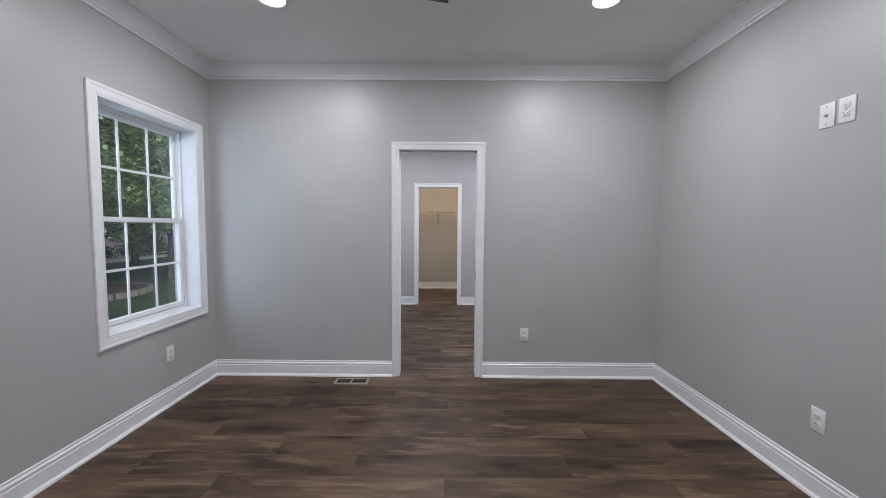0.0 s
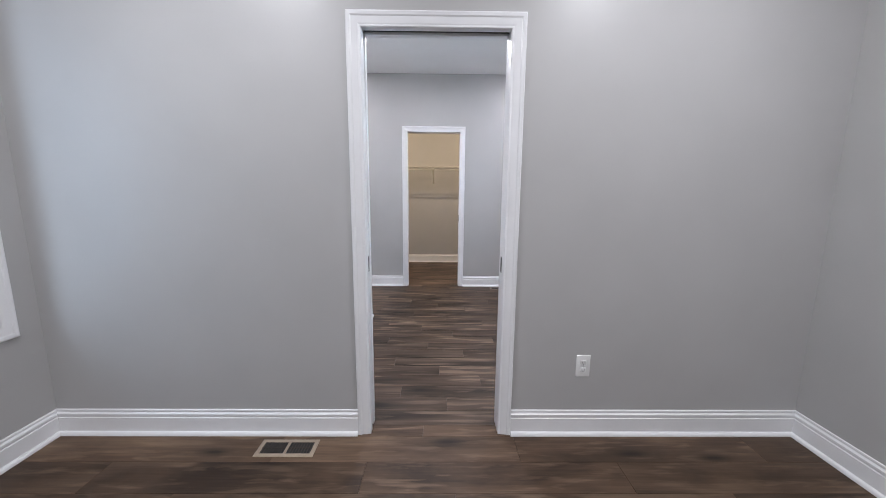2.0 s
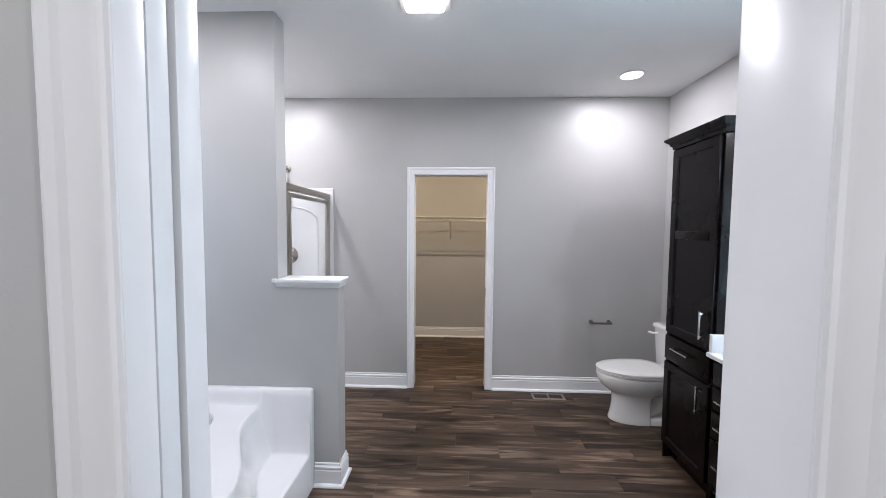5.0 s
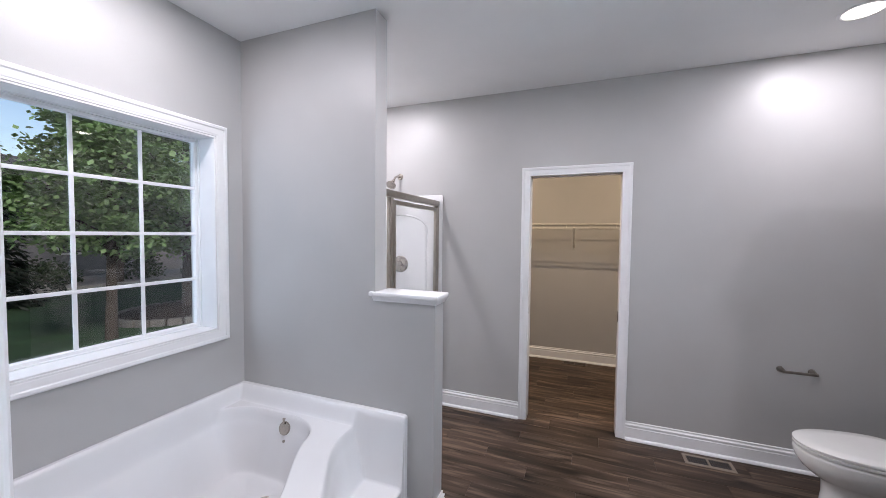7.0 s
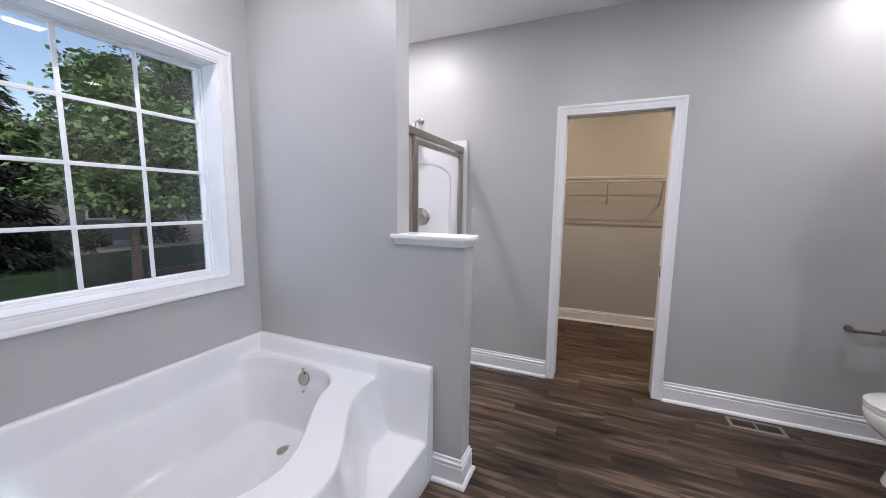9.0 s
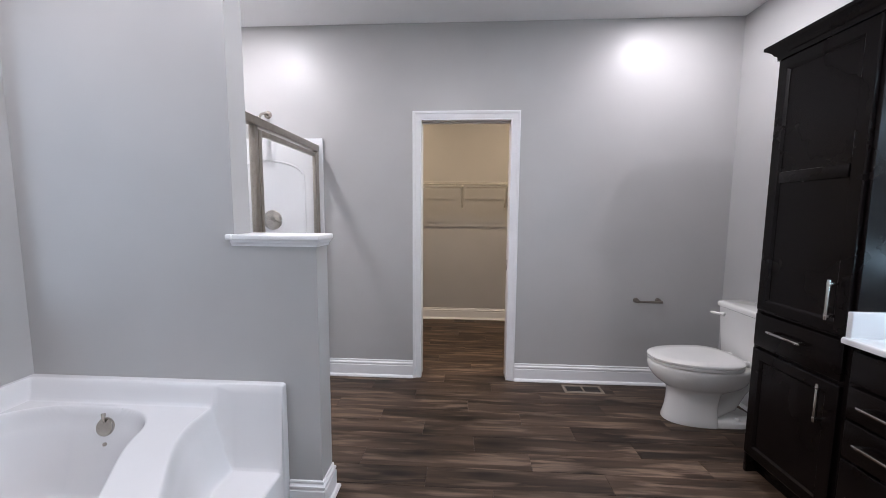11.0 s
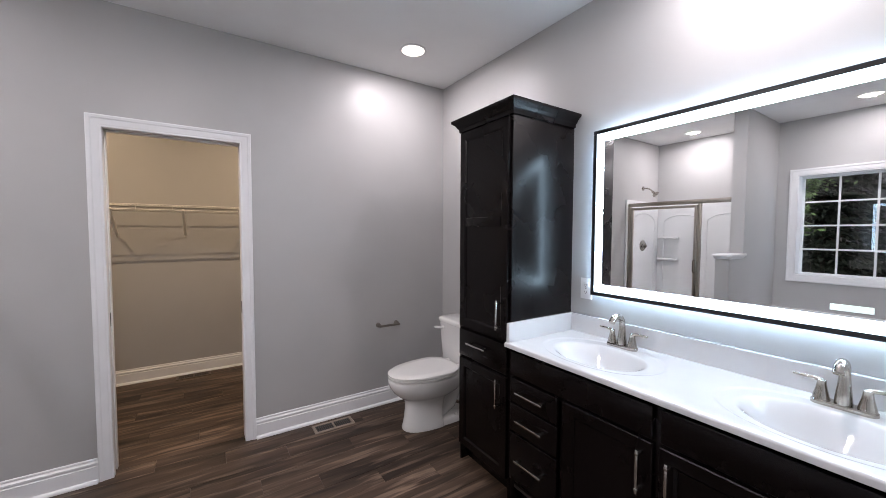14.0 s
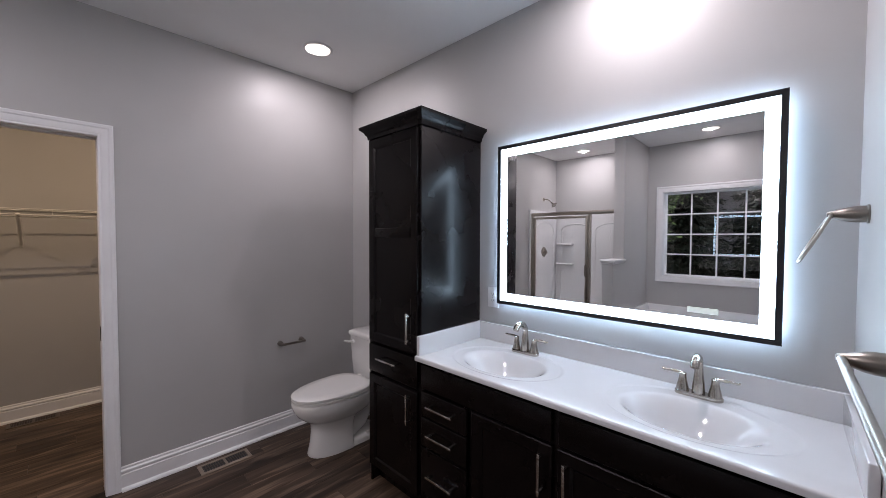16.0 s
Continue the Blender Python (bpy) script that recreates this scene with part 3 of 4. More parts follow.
    part("divider", boxed(x0 + 0.02, x1 - 0.02, (y0 + y1) / 2 - 0.002, (y0 + y1) / 2 + 0.002, 0.001, 0.0045), M_LOUVRE, t)


register(-0.762, -0.468, 3.488, 3.612, "tan metal floor register before the baseboard")
register(0.838, 1.132, 6.545, 6.668, "taupe metal floor register in the bathroom floor", M_REGISTER_DK)
register(-0.06, 0.23, 8.245, 8.365, "brown metal floor register in the closet floor", M_REGISTER_BR)

# ceiling fan of the bedroom
FX, FY = 0.146, 1.62
fan = thing("ceiling_fan", (FX, FY, CEIL), "dark grey five-bladed ceiling fan hanging from the ceiling", "ceiling fan")
part("canopy", lathe(bmesh.new(), (FX, FY, CEIL), (0, 0, -1), [(0.07, 0), (0.068, 0.03), (0.03, 0.055)]), M_NICKEL, fan)
part("rod", tube(bmesh.new(), [(FX, FY, CEIL - 0.05), (FX, FY, CEIL - 0.22)], 0.012), M_NICKEL, fan)
part("motor", lathe(bmesh.new(), (FX, FY, CEIL - 0.20), (0, 0, -1), [(0.03, 0), (0.10, 0.02), (0.115, 0.06), (0.10, 0.11), (0.05, 0.13)], 32), M_NICKEL, fan)
for k in range(5):
    a = radians(90 + 72 * k)
    bm = box(bmesh.new(), 0.17, 0.655, -0.058, 0.058, -0.004, 0.004, bevel=0.003)
    bmesh.ops.rotate(bm, verts=bm.verts, cent=(0, 0, 0), matrix=Matrix.Rotation(radians(9), 3, "X"))
    iron = box(bmesh.new(), 0.09, 0.20, -0.016, 0.016, -0.012, -0.005, bevel=0.002)
    for piece, nm, mt in ((bm, "blade", M_FANBLADE), (iron, "blade_iron", M_NICKEL)):
        bmesh.ops.rotate(piece, verts=piece.verts, cent=(0, 0, 0), matrix=Matrix.Rotation(a, 3, "Z"))
        bmesh.ops.translate(piece, verts=piece.verts, vec=(FX, FY, CEIL - 0.285))
        part(nm, piece, mt, fan)

# ---- bathtub ----
TX0, TX1, TY0, TY1 = XW + 0.001, -0.704, 3.850, YP0 - 0.001
TC = (TY0 + TY1) / 2
TH = (TY1 - TY0) / 2


def rim_out(y):
    u = min(1.0, abs(y - TC) / 0.60)
    return -0.735 - 0.262 * smooth(0, 1, u)


def rim_in(y):
    u = min(1.0, abs(y - TC) / 0.56)
    return -0.925 - 0.235 * smooth(0, 1, u)


def tub_height(x, y):
    e = TH - abs(y - TC)                           # distance from the nearer end
    deck = 0.505
    # basin: a rounded box between the back ledge, the ends and the bowed rim
    xb, ye = TX0 + 0.040, TH - 0.098
    r = 0.26
    dx = min(x - xb, rim_in(y) - x)
    dy = (ye - abs(y - TC)) * 1.6
    if dx < r and dy < r:
        d = r - math.hypot(r - dx, r - dy)
    else:
        d = min(dx, dy)
    z = deck
    if d > -0.03:
        z = deck - 0.055 * smooth(-0.006, 0.020, d) - 0.275 * smooth(-0.005, 0.145, d) - 0.045 * smooth(0.08, 0.32, d)
    # outer face of the rim, down to the step
    o = x - rim_out(y)
    if o > -0.02:
        z = min(z, deck - 0.050 * smooth(-0.006, 0.014, o) - 0.230 * smooth(-0.003, 0.080, o))
    # raised flange along the walls
    f = max(smooth(0.050, 0.022, x - TX0), smooth(0.070, 0.030, e))
    z = z + (0.594 - z) * f
    # soft outer edges
    g = min(TX1 - x, 0.02) / 0.02
    return z - 0.012 * (1 - math.sqrt(max(0, 1 - (1 - g) ** 2)))


tub = thing("bathtub", ((TX0 + TX1) / 2, TC, 0), "white acrylic garden bathtub with a bowed rim below the window", "bathtub")
xs = span(TX0, TX1 - 0.03, 230) + [TX1 - 0.022, TX1 - 0.015, TX1 - 0.009, TX1 - 0.004, TX1 - 0.001, TX1]
ys = span(TY0, TY1, 280)
part("shell", field(bmesh.new(), xs, ys, tub_height, 0.0), M_ACRYL, tub, angle=70)


def tub_wall(x, z):
    """The place and slope of the far end of the basin at height z."""
    y = TY1 - 0.10
    while tub_height(x, y) > z:
        y -= 0.001
    slope = (tub_height(x, y + 0.006) - tub_height(x, y - 0.006)) / 0.012
    return Vector((x, y, z)), Vector((0, -slope, 1)).normalized()


OP, ON = tub_wall(-1.432, 0.428)
OT = ON.cross(Vector((1, 0, 0)))
part("overflow_plate", lathe(bmesh.new(), OP, ON, [(0.036, -0.02), (0.038, 0.006), (0.035, 0.011), (0.010, 0.013)], 28), M_NICKEL, tub, "brushed nickel round overflow cover")
part("overflow_lever", tube(bmesh.new(), [OP + ON * 0.008 + OT * 0.020, OP + ON * 0.020 + OT * 0.034, OP + ON * 0.024 + OT * 0.056], [0.006, 0.006, 0.0085]), M_NICKEL, tub)
SP, SN = tub_wall(-1.424, 0.362)
part("overflow_slot", lathe(bmesh.new(), SP, SN, [(0.008, -0.01), (0.008, 0.004), (0.002, 0.005)], 14), M_NICKEL, tub)
DZ = tub_height(-1.392, 5.07)
part("drain", lathe(bmesh.new(), (-1.392, 5.07, DZ - 0.004), (0, 0, 1), [(0.036, 0), (0.036, 0.006), (0.030, 0.008), (0.024, 0.004), (0.018, 0.010), (0.001, 0.012)], 24), M_NICKEL_DK, tub, "brushed nickel drain")

# ---- shower ----
SX = -1.085                                        # plane of the glass
shower = thing("shower_stall", (-1.48, 6.11, 0), "white moulded shower stall with a nickel framed glass door", "shower")
SY0, SY1 = YP1 + 0.001, YC0 - 0.001


def pan_height(x, y):
    e = min(x - XW, y - SY0, SY1 - y)
    w = smooth(0.07, 0.03, e)
    z = 0.035 + 0.075 * w
    t = smooth(SX - 0.075, SX - 0.045, x)
    return max(z, 0.035 + 0.075 * t) - 0.012 * smooth(SX + 0.035, SX + 0.05, x)


part("pan", field(bmesh.new(), span(XW + 0.001, SX + 0.052, 44), span(SY0, SY1, 40), pan_height, 0.0), M_ACRYL, shower, angle=60)


ST, SZ = 0.022, 1.905
for b6 in ((XW + 0.001, SX + 0.050, SY1 - ST, SY1), (XW + 0.001, SX + 0.050, SY0, SY0 + ST), (XW + 0.001, XW + ST, SY0 + ST, SY1 - ST)):
    part("wall_panel", boxed(*b6, 0.105, SZ, bevel=0.008, seg=3), M_ACRYL, shower, "glossy white moulded wall panel")


def arch_rib(p, u, half, z0, z1):
    """A raised arched bead on a panel: up one side, round and down the other."""
    p, u = Vector(p), Vector(u)
    pts = [p + u * -half + Vector((0, 0, z0)), p + u * -half + Vector((0, 0, z1))]
    pts += [p + u * (-half * math.cos(math.pi * k / 14)) + Vector((0, 0, z1 + half * 0.45 * math.sin(math.pi * k / 14))) for k in range(1, 14)]
    pts += [p + u * half + Vector((0, 0, z1)), p + u * half + Vector((0, 0, z0))]
    return tube(bmesh.new(), pts, 0.009, 8)


part("arched_bead", arch_rib((-1.48, SY1 - 0.021, 0), (1, 0, 0), 0.29, 0.3, 1.60), M_ACRYL, shower)
part("arched_bead", arch_rib((XW + 0.021, 6.38, 0), (0, 1, 0), 0.24, 0.3, 1.60), M_ACRYL, shower)
part("arched_bead", arch_rib((XW + 0.021, 5.83, 0), (0, 1, 0), 0.24, 0.3, 1.60), M_ACRYL, shower)
for z in (1.09, 1.40):
    part("corner_shelf", box(bmesh.new(), XW + 0.02, XW + 0.13, 6.40, 6.66, z - 0.03, z, bevel=0.012, seg=3), M_ACRYL, shower)


def bar(y0, y1, z0, z1, d=0.032, x=SX, bevel=0.004):
    return boxed(x - d / 2, x + d / 2, y0, y1, z0, z1, bevel=bevel, seg=2)


part("header", bar(SY0 + 0.022, SY1 - 0.022, 1.800, 1.848, 0.046), M_NICKEL_DK, shower, "brushed nickel top rail")
part("sill_rail", bar(SY0 + 0.022, SY1 - 0.022, 0.108, 0.135, 0.046), M_NICKEL_DK, shower)
part("wall_jamb", bar(SY1 - 0.055, SY1 - 0.022, 0.135, 1.80, 0.040), M_NICKEL_DK, shower)
part("wall_jamb", bar(SY0 + 0.022, SY0 + 0.048, 0.135, 1.80, 0.040), M_NICKEL_DK, shower)
part("post", bar(5.835, 5.868, 0.135, 1.80, 0.040), M_NICKEL_DK, shower)
fx = part("fixed_pane", boxed(SX - 0.003, SX + 0.003, SY0 + 0.046, 5.837, 0.133, 1.802), M_SHGLASS, shower, "clear fixed glass panel")
fx.visible_shadow = False
door = part("shower_door", bar(5.874, 5.904, 0.15, 1.785, 0.030, SX + 0.006), M_NICKEL_DK, shower, "framed clear glass door, closed")
part("stile", bar(SY1 - 0.092, SY1 - 0.060, 0.15, 1.785, 0.030, SX + 0.006), M_NICKEL_DK, door)
part("rail", bar(5.904, SY1 - 0.092, 1.755, 1.785, 0.030, SX + 0.006), M_NICKEL_DK, door)
part("rail", bar(5.904, SY1 - 0.092, 0.15, 0.182, 0.030, SX + 0.006), M_NICKEL_DK, door)
gp = part("glass", boxed(SX + 0.003, SX + 0.009, 5.902, SY1 - 0.090, 0.18, 1.757), M_SHGLASS, door, "clear glass")
gp.visible_shadow = False
part("pull", tube(bmesh.new(), [(SX + 0.02, 5.89, 0.98), (SX + 0.055, 5.89, 0.99), (SX + 0.055, 5.89, 1.12), (SX + 0.02, 5.89, 1.13)], 0.007), M_NICKEL, door)

head = thing("shower_fixture", (-1.47, SY1, 2.07), "brushed nickel shower head on a bent arm", "shower head")
part("flange", lathe(bmesh.new(), (-1.47, YC0 - 0.0005, 2.085), (0, -1, 0), [(0.030, 0), (0.028, 0.008), (0.012, 0.014)], 20), M_NICKEL, head)
part("arm", tube(bmesh.new(), [(-1.47, YC0 - 0.005, 2.085), (-1.47, YC0 - 0.06, 2.082), (-1.47, YC0 - 0.10, 2.065), (-1.47, YC0 - 0.135, 2.030)], 0.0095), M_NICKEL, head)
part("ball_joint", lathe(bmesh.new(), (-1.47, YC0 - 0.13, 2.035), (0, -0.7, -0.72), [(0.010, -0.005), (0.017, 0.008), (0.012, 0.022)], 18), M_NICKEL, head)
part("rose", lathe(bmesh.new(), (-1.47, YC0 - 0.148, 2.017), (0, -0.7, -0.72), [(0.014, 0), (0.024, 0.018), (0.043, 0.034), (0.045, 0.045), (0.040, 0.048), (0.002, 0.046)], 26), M_NICKEL, head)
valve = thing("shower_valve", (-1.455, SY1 - 0.022, 1.27), "brushed nickel shower valve with a lever", "shower valve")
part("escutcheon", lathe(bmesh.new(), (-1.455, SY1 - 0.0215, 1.27), (0, -1, 0), [(0.078, 0), (0.078, 0.004), (0.068, 0.013), (0.030, 0.018), (0.024, 0.045), (0.020, 0.050)], 32), M_NICKEL, valve)
part("lever", tube(bmesh.new(), [(-1.455, SY1 - 0.068, 1.27), (-1.435, SY1 - 0.085, 1.262), (-1.385, SY1 - 0.092, 1.235)], [0.015, 0.011, 0.007]), M_NICKEL, valve)

# ---- toilet ----
WCY = 6.262


def egg(cx, cy, front, back, half, z, n=40, p=2.25):
    """An elongated outline: front reaches towards -x."""
    out = []
    for k in range(n):
        a = 6.28318 * k / n
        c, s = math.cos(a), math.sin(a)
        c, s = math.copysign(abs(c) ** (2 / p), c), math.copysign(abs(s) ** (2 / p), s)
        out.append((cx + (back if c > 0 else front) * c, cy + half * s, z))
    return out


wc = thing("toilet", (1.66, WCY, 0), "white two-piece toilet with a closed lid beside the far wall", "toilet")
bowl = bmesh.new()
rings(bowl, [egg(1.66, WCY, f, b, h, z) for z, f, b, h in (
    (0.0, 0.268, 0.030, 0.122), (0.010, 0.270, 0.032, 0.124), (0.04, 0.262, 0.030, 0.117), (0.09, 0.252, 0.030, 0.110), (0.15, 0.246, 0.034, 0.107), (0.195, 0.246, 0.045, 0.109),
    (0.222, 0.249, 0.060, 0.111), (0.236, 0.258, 0.100, 0.119), (0.250, 0.278, 0.145, 0.134), (0.270, 0.306, 0.190, 0.152), (0.298, 0.336, 0.215, 0.169), (0.335, 0.360, 0.225, 0.181), (0.385, 0.374, 0.225, 0.187), (0.398, 0.370, 0.222, 0.184), (0.402, 0.355, 0.215, 0.172))])
part("bowl", bowl, M_CHINA, wc, angle=60)
trap = bmesh.new()
tube(trap, [(1.52, WCY, 0.24), (1.62, WCY, 0.14), (1.70, WCY, 0.09), (1.77, WCY, 0.13), (1.82, WCY, 0.24), (1.88, WCY, 0.30)], [0.085, 0.082, 0.078, 0.078, 0.080, 0.075], 24)
part("trapway", trap, M_CHINA, wc, angle=60)
part("foot", rings(bmesh.new(), [egg(1.76, WCY, 0.22, 0.16, h, z, p=3) for z, h in ((0.0, 0.118), (0.032, 0.116), (0.044, 0.108), (0.050, 0.094), (0.052, 0.07))]), M_CHINA, wc, angle=60)
for s in (-1, 1):
    part("bolt_cap", lathe(bmesh.new(), (1.80, WCY + s * 0.094, 0.047), (0, 0, 1), [(0.014, 0), (0.013, 0.012), (0.006, 0.018)], 14), M_CHINA, wc)
part("deck", boxed(1.78, 2.00, WCY - 0.115, WCY + 0.115, 0.30, 0.405, bevel=0.02, seg=3), M_CHINA, wc, angle=60)
part("seat", rings(bmesh.new(), [egg(1.665, WCY, f, b, h, z) for z, f, b, h in ((0.404, 0.366, 0.160, 0.182), (0.407, 0.376, 0.165, 0.190), (0.420, 0.378, 0.165, 0.191), (0.424, 0.372, 0.160, 0.186))]), M_SEAT, wc, angle=50)
part("lid", rings(bmesh.new(), [egg(1.665, WCY, f, b, h, z) for z, f, b, h in ((0.4265, 0.372, 0.165, 0.186), (0.429, 0.379, 0.168, 0.191), (0.440, 0.380, 0.168, 0.191), (0.446, 0.370, 0.160, 0.184), (0.449, 0.30, 0.12, 0.13))]), M_SEAT, wc, angle=50)
for s in (-1, 1):
    part("hinge", boxed(1.815, 1.865, WCY + s * 0.075 - 0.017, WCY + s * 0.075 + 0.017, 0.405, 0.442, bevel=0.008, seg=3), M_SEAT, wc)
tank = bmesh.new()


def rrect(x0, x1, y0, y1, z, r=0.03, n=6):
    out = []
    for cx, cy, a0 in ((x1 - r, y1 - r, 0), (x0 + r, y1 - r, 90), (x0 + r, y0 + r, 180), (x1 - r, y0 + r, 270)):
        out += [(cx + r * math.cos(radians(a0 + 90 * k / n)), cy + r * math.sin(radians(a0 + 90 * k / n)), z) for k in range(n + 1)]
    return out


rings(tank, [rrect(1.850 - 0.012 * t, 2.028, WCY - 0.195 - 0.025 * t, WCY + 0.195 + 0.025 * t, z, 0.035) for z, t in ((0.395, -0.6), (0.41, 0), (0.55, 0.5), (0.735, 1.0))])
tk = part("tank", tank, M_CHINA, wc, angle=50)
part("tank_lid", rings(bmesh.new(), [rrect(1.832 - o, 2.032, WCY - 0.222 - o, WCY + 0.222 + o, z, 0.035) for z, o in ((0.736, -0.004), (0.742, 0.005), (0.762, 0.006), (0.772, 0.0), (0.776, -0.015))]), M_CHINA, wc, angle=50)
lv = bmesh.new()
lathe(lv, (1.838, WCY + 0.150, 0.690), (-1, 0, 0), [(0.016, 0), (0.016, 0.008), (0.010, 0.014)], 16)
tube(lv, [(1.825, WCY + 0.150, 0.690), (1.808, WCY + 0.165, 0.689), (1.806, WCY + 0.205, 0.684), (1.812, WCY + 0.235, 0.680)], [0.009, 0.010, 0.011, 0.007])
part("flush_lever", lv, M_SEAT, tk, "white flush lever")

wc.scale = (1.0, 1.0, 0.963)


# ---- toilet roll holder, towel ring, towel bar ----
def post(t, base, axis, out, r=0.024):
    part("post", lathe(bmesh.new(), base, axis, [(r * 1.06, -0.0005), (r * 1.06, 0.004), (r * 0.94, 0.006), (r * 0.94, out * 0.32), (r * 0.86, out * 0.52), (r * 0.64, out * 0.76), (r * 0.47, out * 0.92), (r * 0.45, out), (r * 0.25, out + 0.009)], 26), M_NICKEL_AC, t)


tp = thing("toilet_roll_holder", (1.48, YC0, 0.675), "empty brushed nickel toilet roll holder on the wall", "roll holder")
for x in (1.398, 1.562):
    post(tp, (x, YC0, 0.675), (0, -1, 0), 0.058, 0.019)
part("roller", tube(bmesh.new(), [(1.392, YC0 - 0.060, 0.675), (1.568, YC0 - 0.060, 0.675)], 0.0095, 14), M_NICKEL_AC, tp)
ring = thing("towel_ring", (1.86, YD1, 1.552), "brushed nickel towel ring tilted from the wall", "towel ring")
post(ring, (1.845, YD1, 1.552), (0, 1, 0), 0.075, 0.026)
bm = bmesh.new()
c, ax = Vector((1.845, YD1 + 0.075, 1.552)), Vector((0, 0.42, -0.91)).normalized()
loop = [c + ax * (0.078 - 0.078 * math.cos(6.28318 * k / 36)) + Vector((1, 0, 0)) * 0.082 * math.sin(6.28318 * k / 36) for k in range(36)]
lp = []
for k in range(36):
    d = (loop[(k + 1) % 36] - loop[k - 1]).normalized()
    nrm = ax.cross(Vector((1, 0, 0))).normalized()
    w = d.cross(nrm)
    lp.append([loop[k] + (nrm * math.cos(6.28318 * j / 10) + w * math.sin(6.28318 * j / 10)) * 0.0048 for j in range(10)])
rings(bm, lp + [lp[0]], cap0=False, cap1=False)
bmesh.ops.remove_doubles(bm, verts=bm.verts, dist=1e-5)
part("ring", bm, M_NICKEL_DK, ring)
tb = thing("towel_bar", (1.2, YD1, 1.21), "brushed nickel towel bar on the wall beside the doorway", "towel bar")
for x in (0.86, 1.47):
    post(tb, (x, YD1, 1.212), (0, 1, 0), 0.072, 0.027)
part("bar", tube(bmesh.new(), [(0.845, YD1 + 0.072, 1.212), (1.485, YD1 + 0.072, 1.212)], 0.0085, 14), M_NICKEL_DK, tb)

# ---- vanity wall ----
CF = 1.530                                         # plane of the cabinet faces
CY0, CY1 = 5.318, 5.775                            # tall cabinet
VY0, VY1 = YD1 + 0.004, 5.316                      # vanity


def shaker(name, y0, y1, z0, z1, parent, split=None, flat=False):
    """A door or drawer front: raised frame round a sunk panel, or a slab with a stepped edge."""
    x = CF
    bm = bmesh.new()
    if flat:
        box(bm, x, x + 0.018, y0, y1, z0, z1, bevel=0.005, seg=3)
        return part(name, bm, M_ESPR, parent)
    w = 0.058
    fr = [(0, 0), (0, 0.015), (-0.004, 0.018), (-w + 0.010, 0.018), (-w + 0.004, 0.013), (-w, 0.010), (-w, 0)]
    sweep(bm, [(x + 0.018, y1, z0), (x + 0.018, y1, z1), (x + 0.018, y0, z1), (x + 0.018, y0, z0)], fr, (-1, 0, 0), closed=True)
    box(bm, x + 0.010, x + 0.016, y0 + w - 0.004, y1 - w + 0.004, z0 + w - 0.004, z1 - w + 0.004)
    if split:
        box(bm, x, x + 0.016, y0 + w - 0.002, y1 - w + 0.002, split - 0.026, split + 0.026, bevel=0.004)
    return part(name, bm, M_ESPR, parent, angle=25)


def pull(parent, y, z, length, upright):
    bm = bmesh.new()
    x = CF - 0.030
    h = length / 2
    if upright:
        box(bm, x - 0.005, x + 0.005, y - 0.005, y + 0.005, z - h, z + h, bevel=0.0015)
        for s in (-1, 1):
            box(bm, x - 0.006, CF + 0.001, y - 0.006, y + 0.006, z + s * (h - 0.016) - 0.006, z + s * (h - 0.016) + 0.006, bevel=0.0015)
    else:
        box(bm, x - 0.005, x + 0.005, y - h, y + h, z - 0.005, z + 0.005, bevel=0.0015)
        for s in (-1, 1):
            box(bm, x - 0.006, CF + 0.001, y + s * (h - 0.016) - 0.006, y + s * (h - 0.016) + 0.006, z - 0.006, z + 0.006, bevel=0.0015)
    part("handle", bm, M_STEEL, parent, "satin nickel bar pull")


def carcass(t, y0, y1, z1, top):
    """Sides, back, bottom, toe kick and top of a cabinet, each a panel."""
    f = CF + 0.019
    part("side_panel", boxed(f, XE - 0.001, y0, y0 + 0.016, 0.0, z1, bevel=0.0008), M_ESPR, t)
    part("side_panel", boxed(f, XE - 0.001, y1 - 0.016, y1, 0.0, z1, bevel=0.0008), M_ESPR, t)
    part("back_panel", boxed(XE - 0.010, XE - 0.001, y0 + 0.016, y1 - 0.016, 0.0, z1), M_ESPR_IN, t)
    part("bottom_panel", boxed(f, XE - 0.010, y0 + 0.016, y1 - 0.016, 0.10, 0.116), M_ESPR_IN, t)
    part("toe_kick", boxed(f + 0.06, f + 0.072, y0 + 0.016, y1 - 0.016, 0.0, 0.10), M_ESPR, t)
    if top:
        part("top_panel", boxed(f, XE - 0.001, y0, y1, z1 + 0.0005, z1 + 0.052), M_ESPR, t)


def face_frame(t, z0, z1, stiles, rails):
    f = CF + 0.0185
    for a, b in stiles:
        part("stile", boxed(f, f + 0.018, a, b, z0, z1, bevel=0.001), M_ESPR, t)
    for a, b, c, d in rails:
        part("rail", boxed(f + 0.001, f + 0.017, a, b, c, d, bevel=0.001), M_ESPR, t)


linen = thing("linen_cabinet", (1.78, (CY0 + CY1) / 2, 0), "tall espresso linen cabinet with crown beside the toilet", "cabinet")
ZT = 2.075
carcass(linen, CY0, CY1, ZT, True)
face_frame(linen, 0.10, ZT, [(CY0 + 0.0005, CY0 + 0.04), (CY1 - 0.04, CY1 - 0.0005)], [(CY0 + 0.04, CY1 - 0.04, a, b) for a, b in ((0.10, 0.13), (0.655, 0.690), (0.84, 0.875), (2.03, ZT))])
CR = [(0, -0.012), (0.008, -0.012), (0.010, 0.008), (0.018, 0.014), (0.024, 0.028), (0.038, 0.040), (0.046, 0.046), (0.046, 0.060), (0, 0.060)]
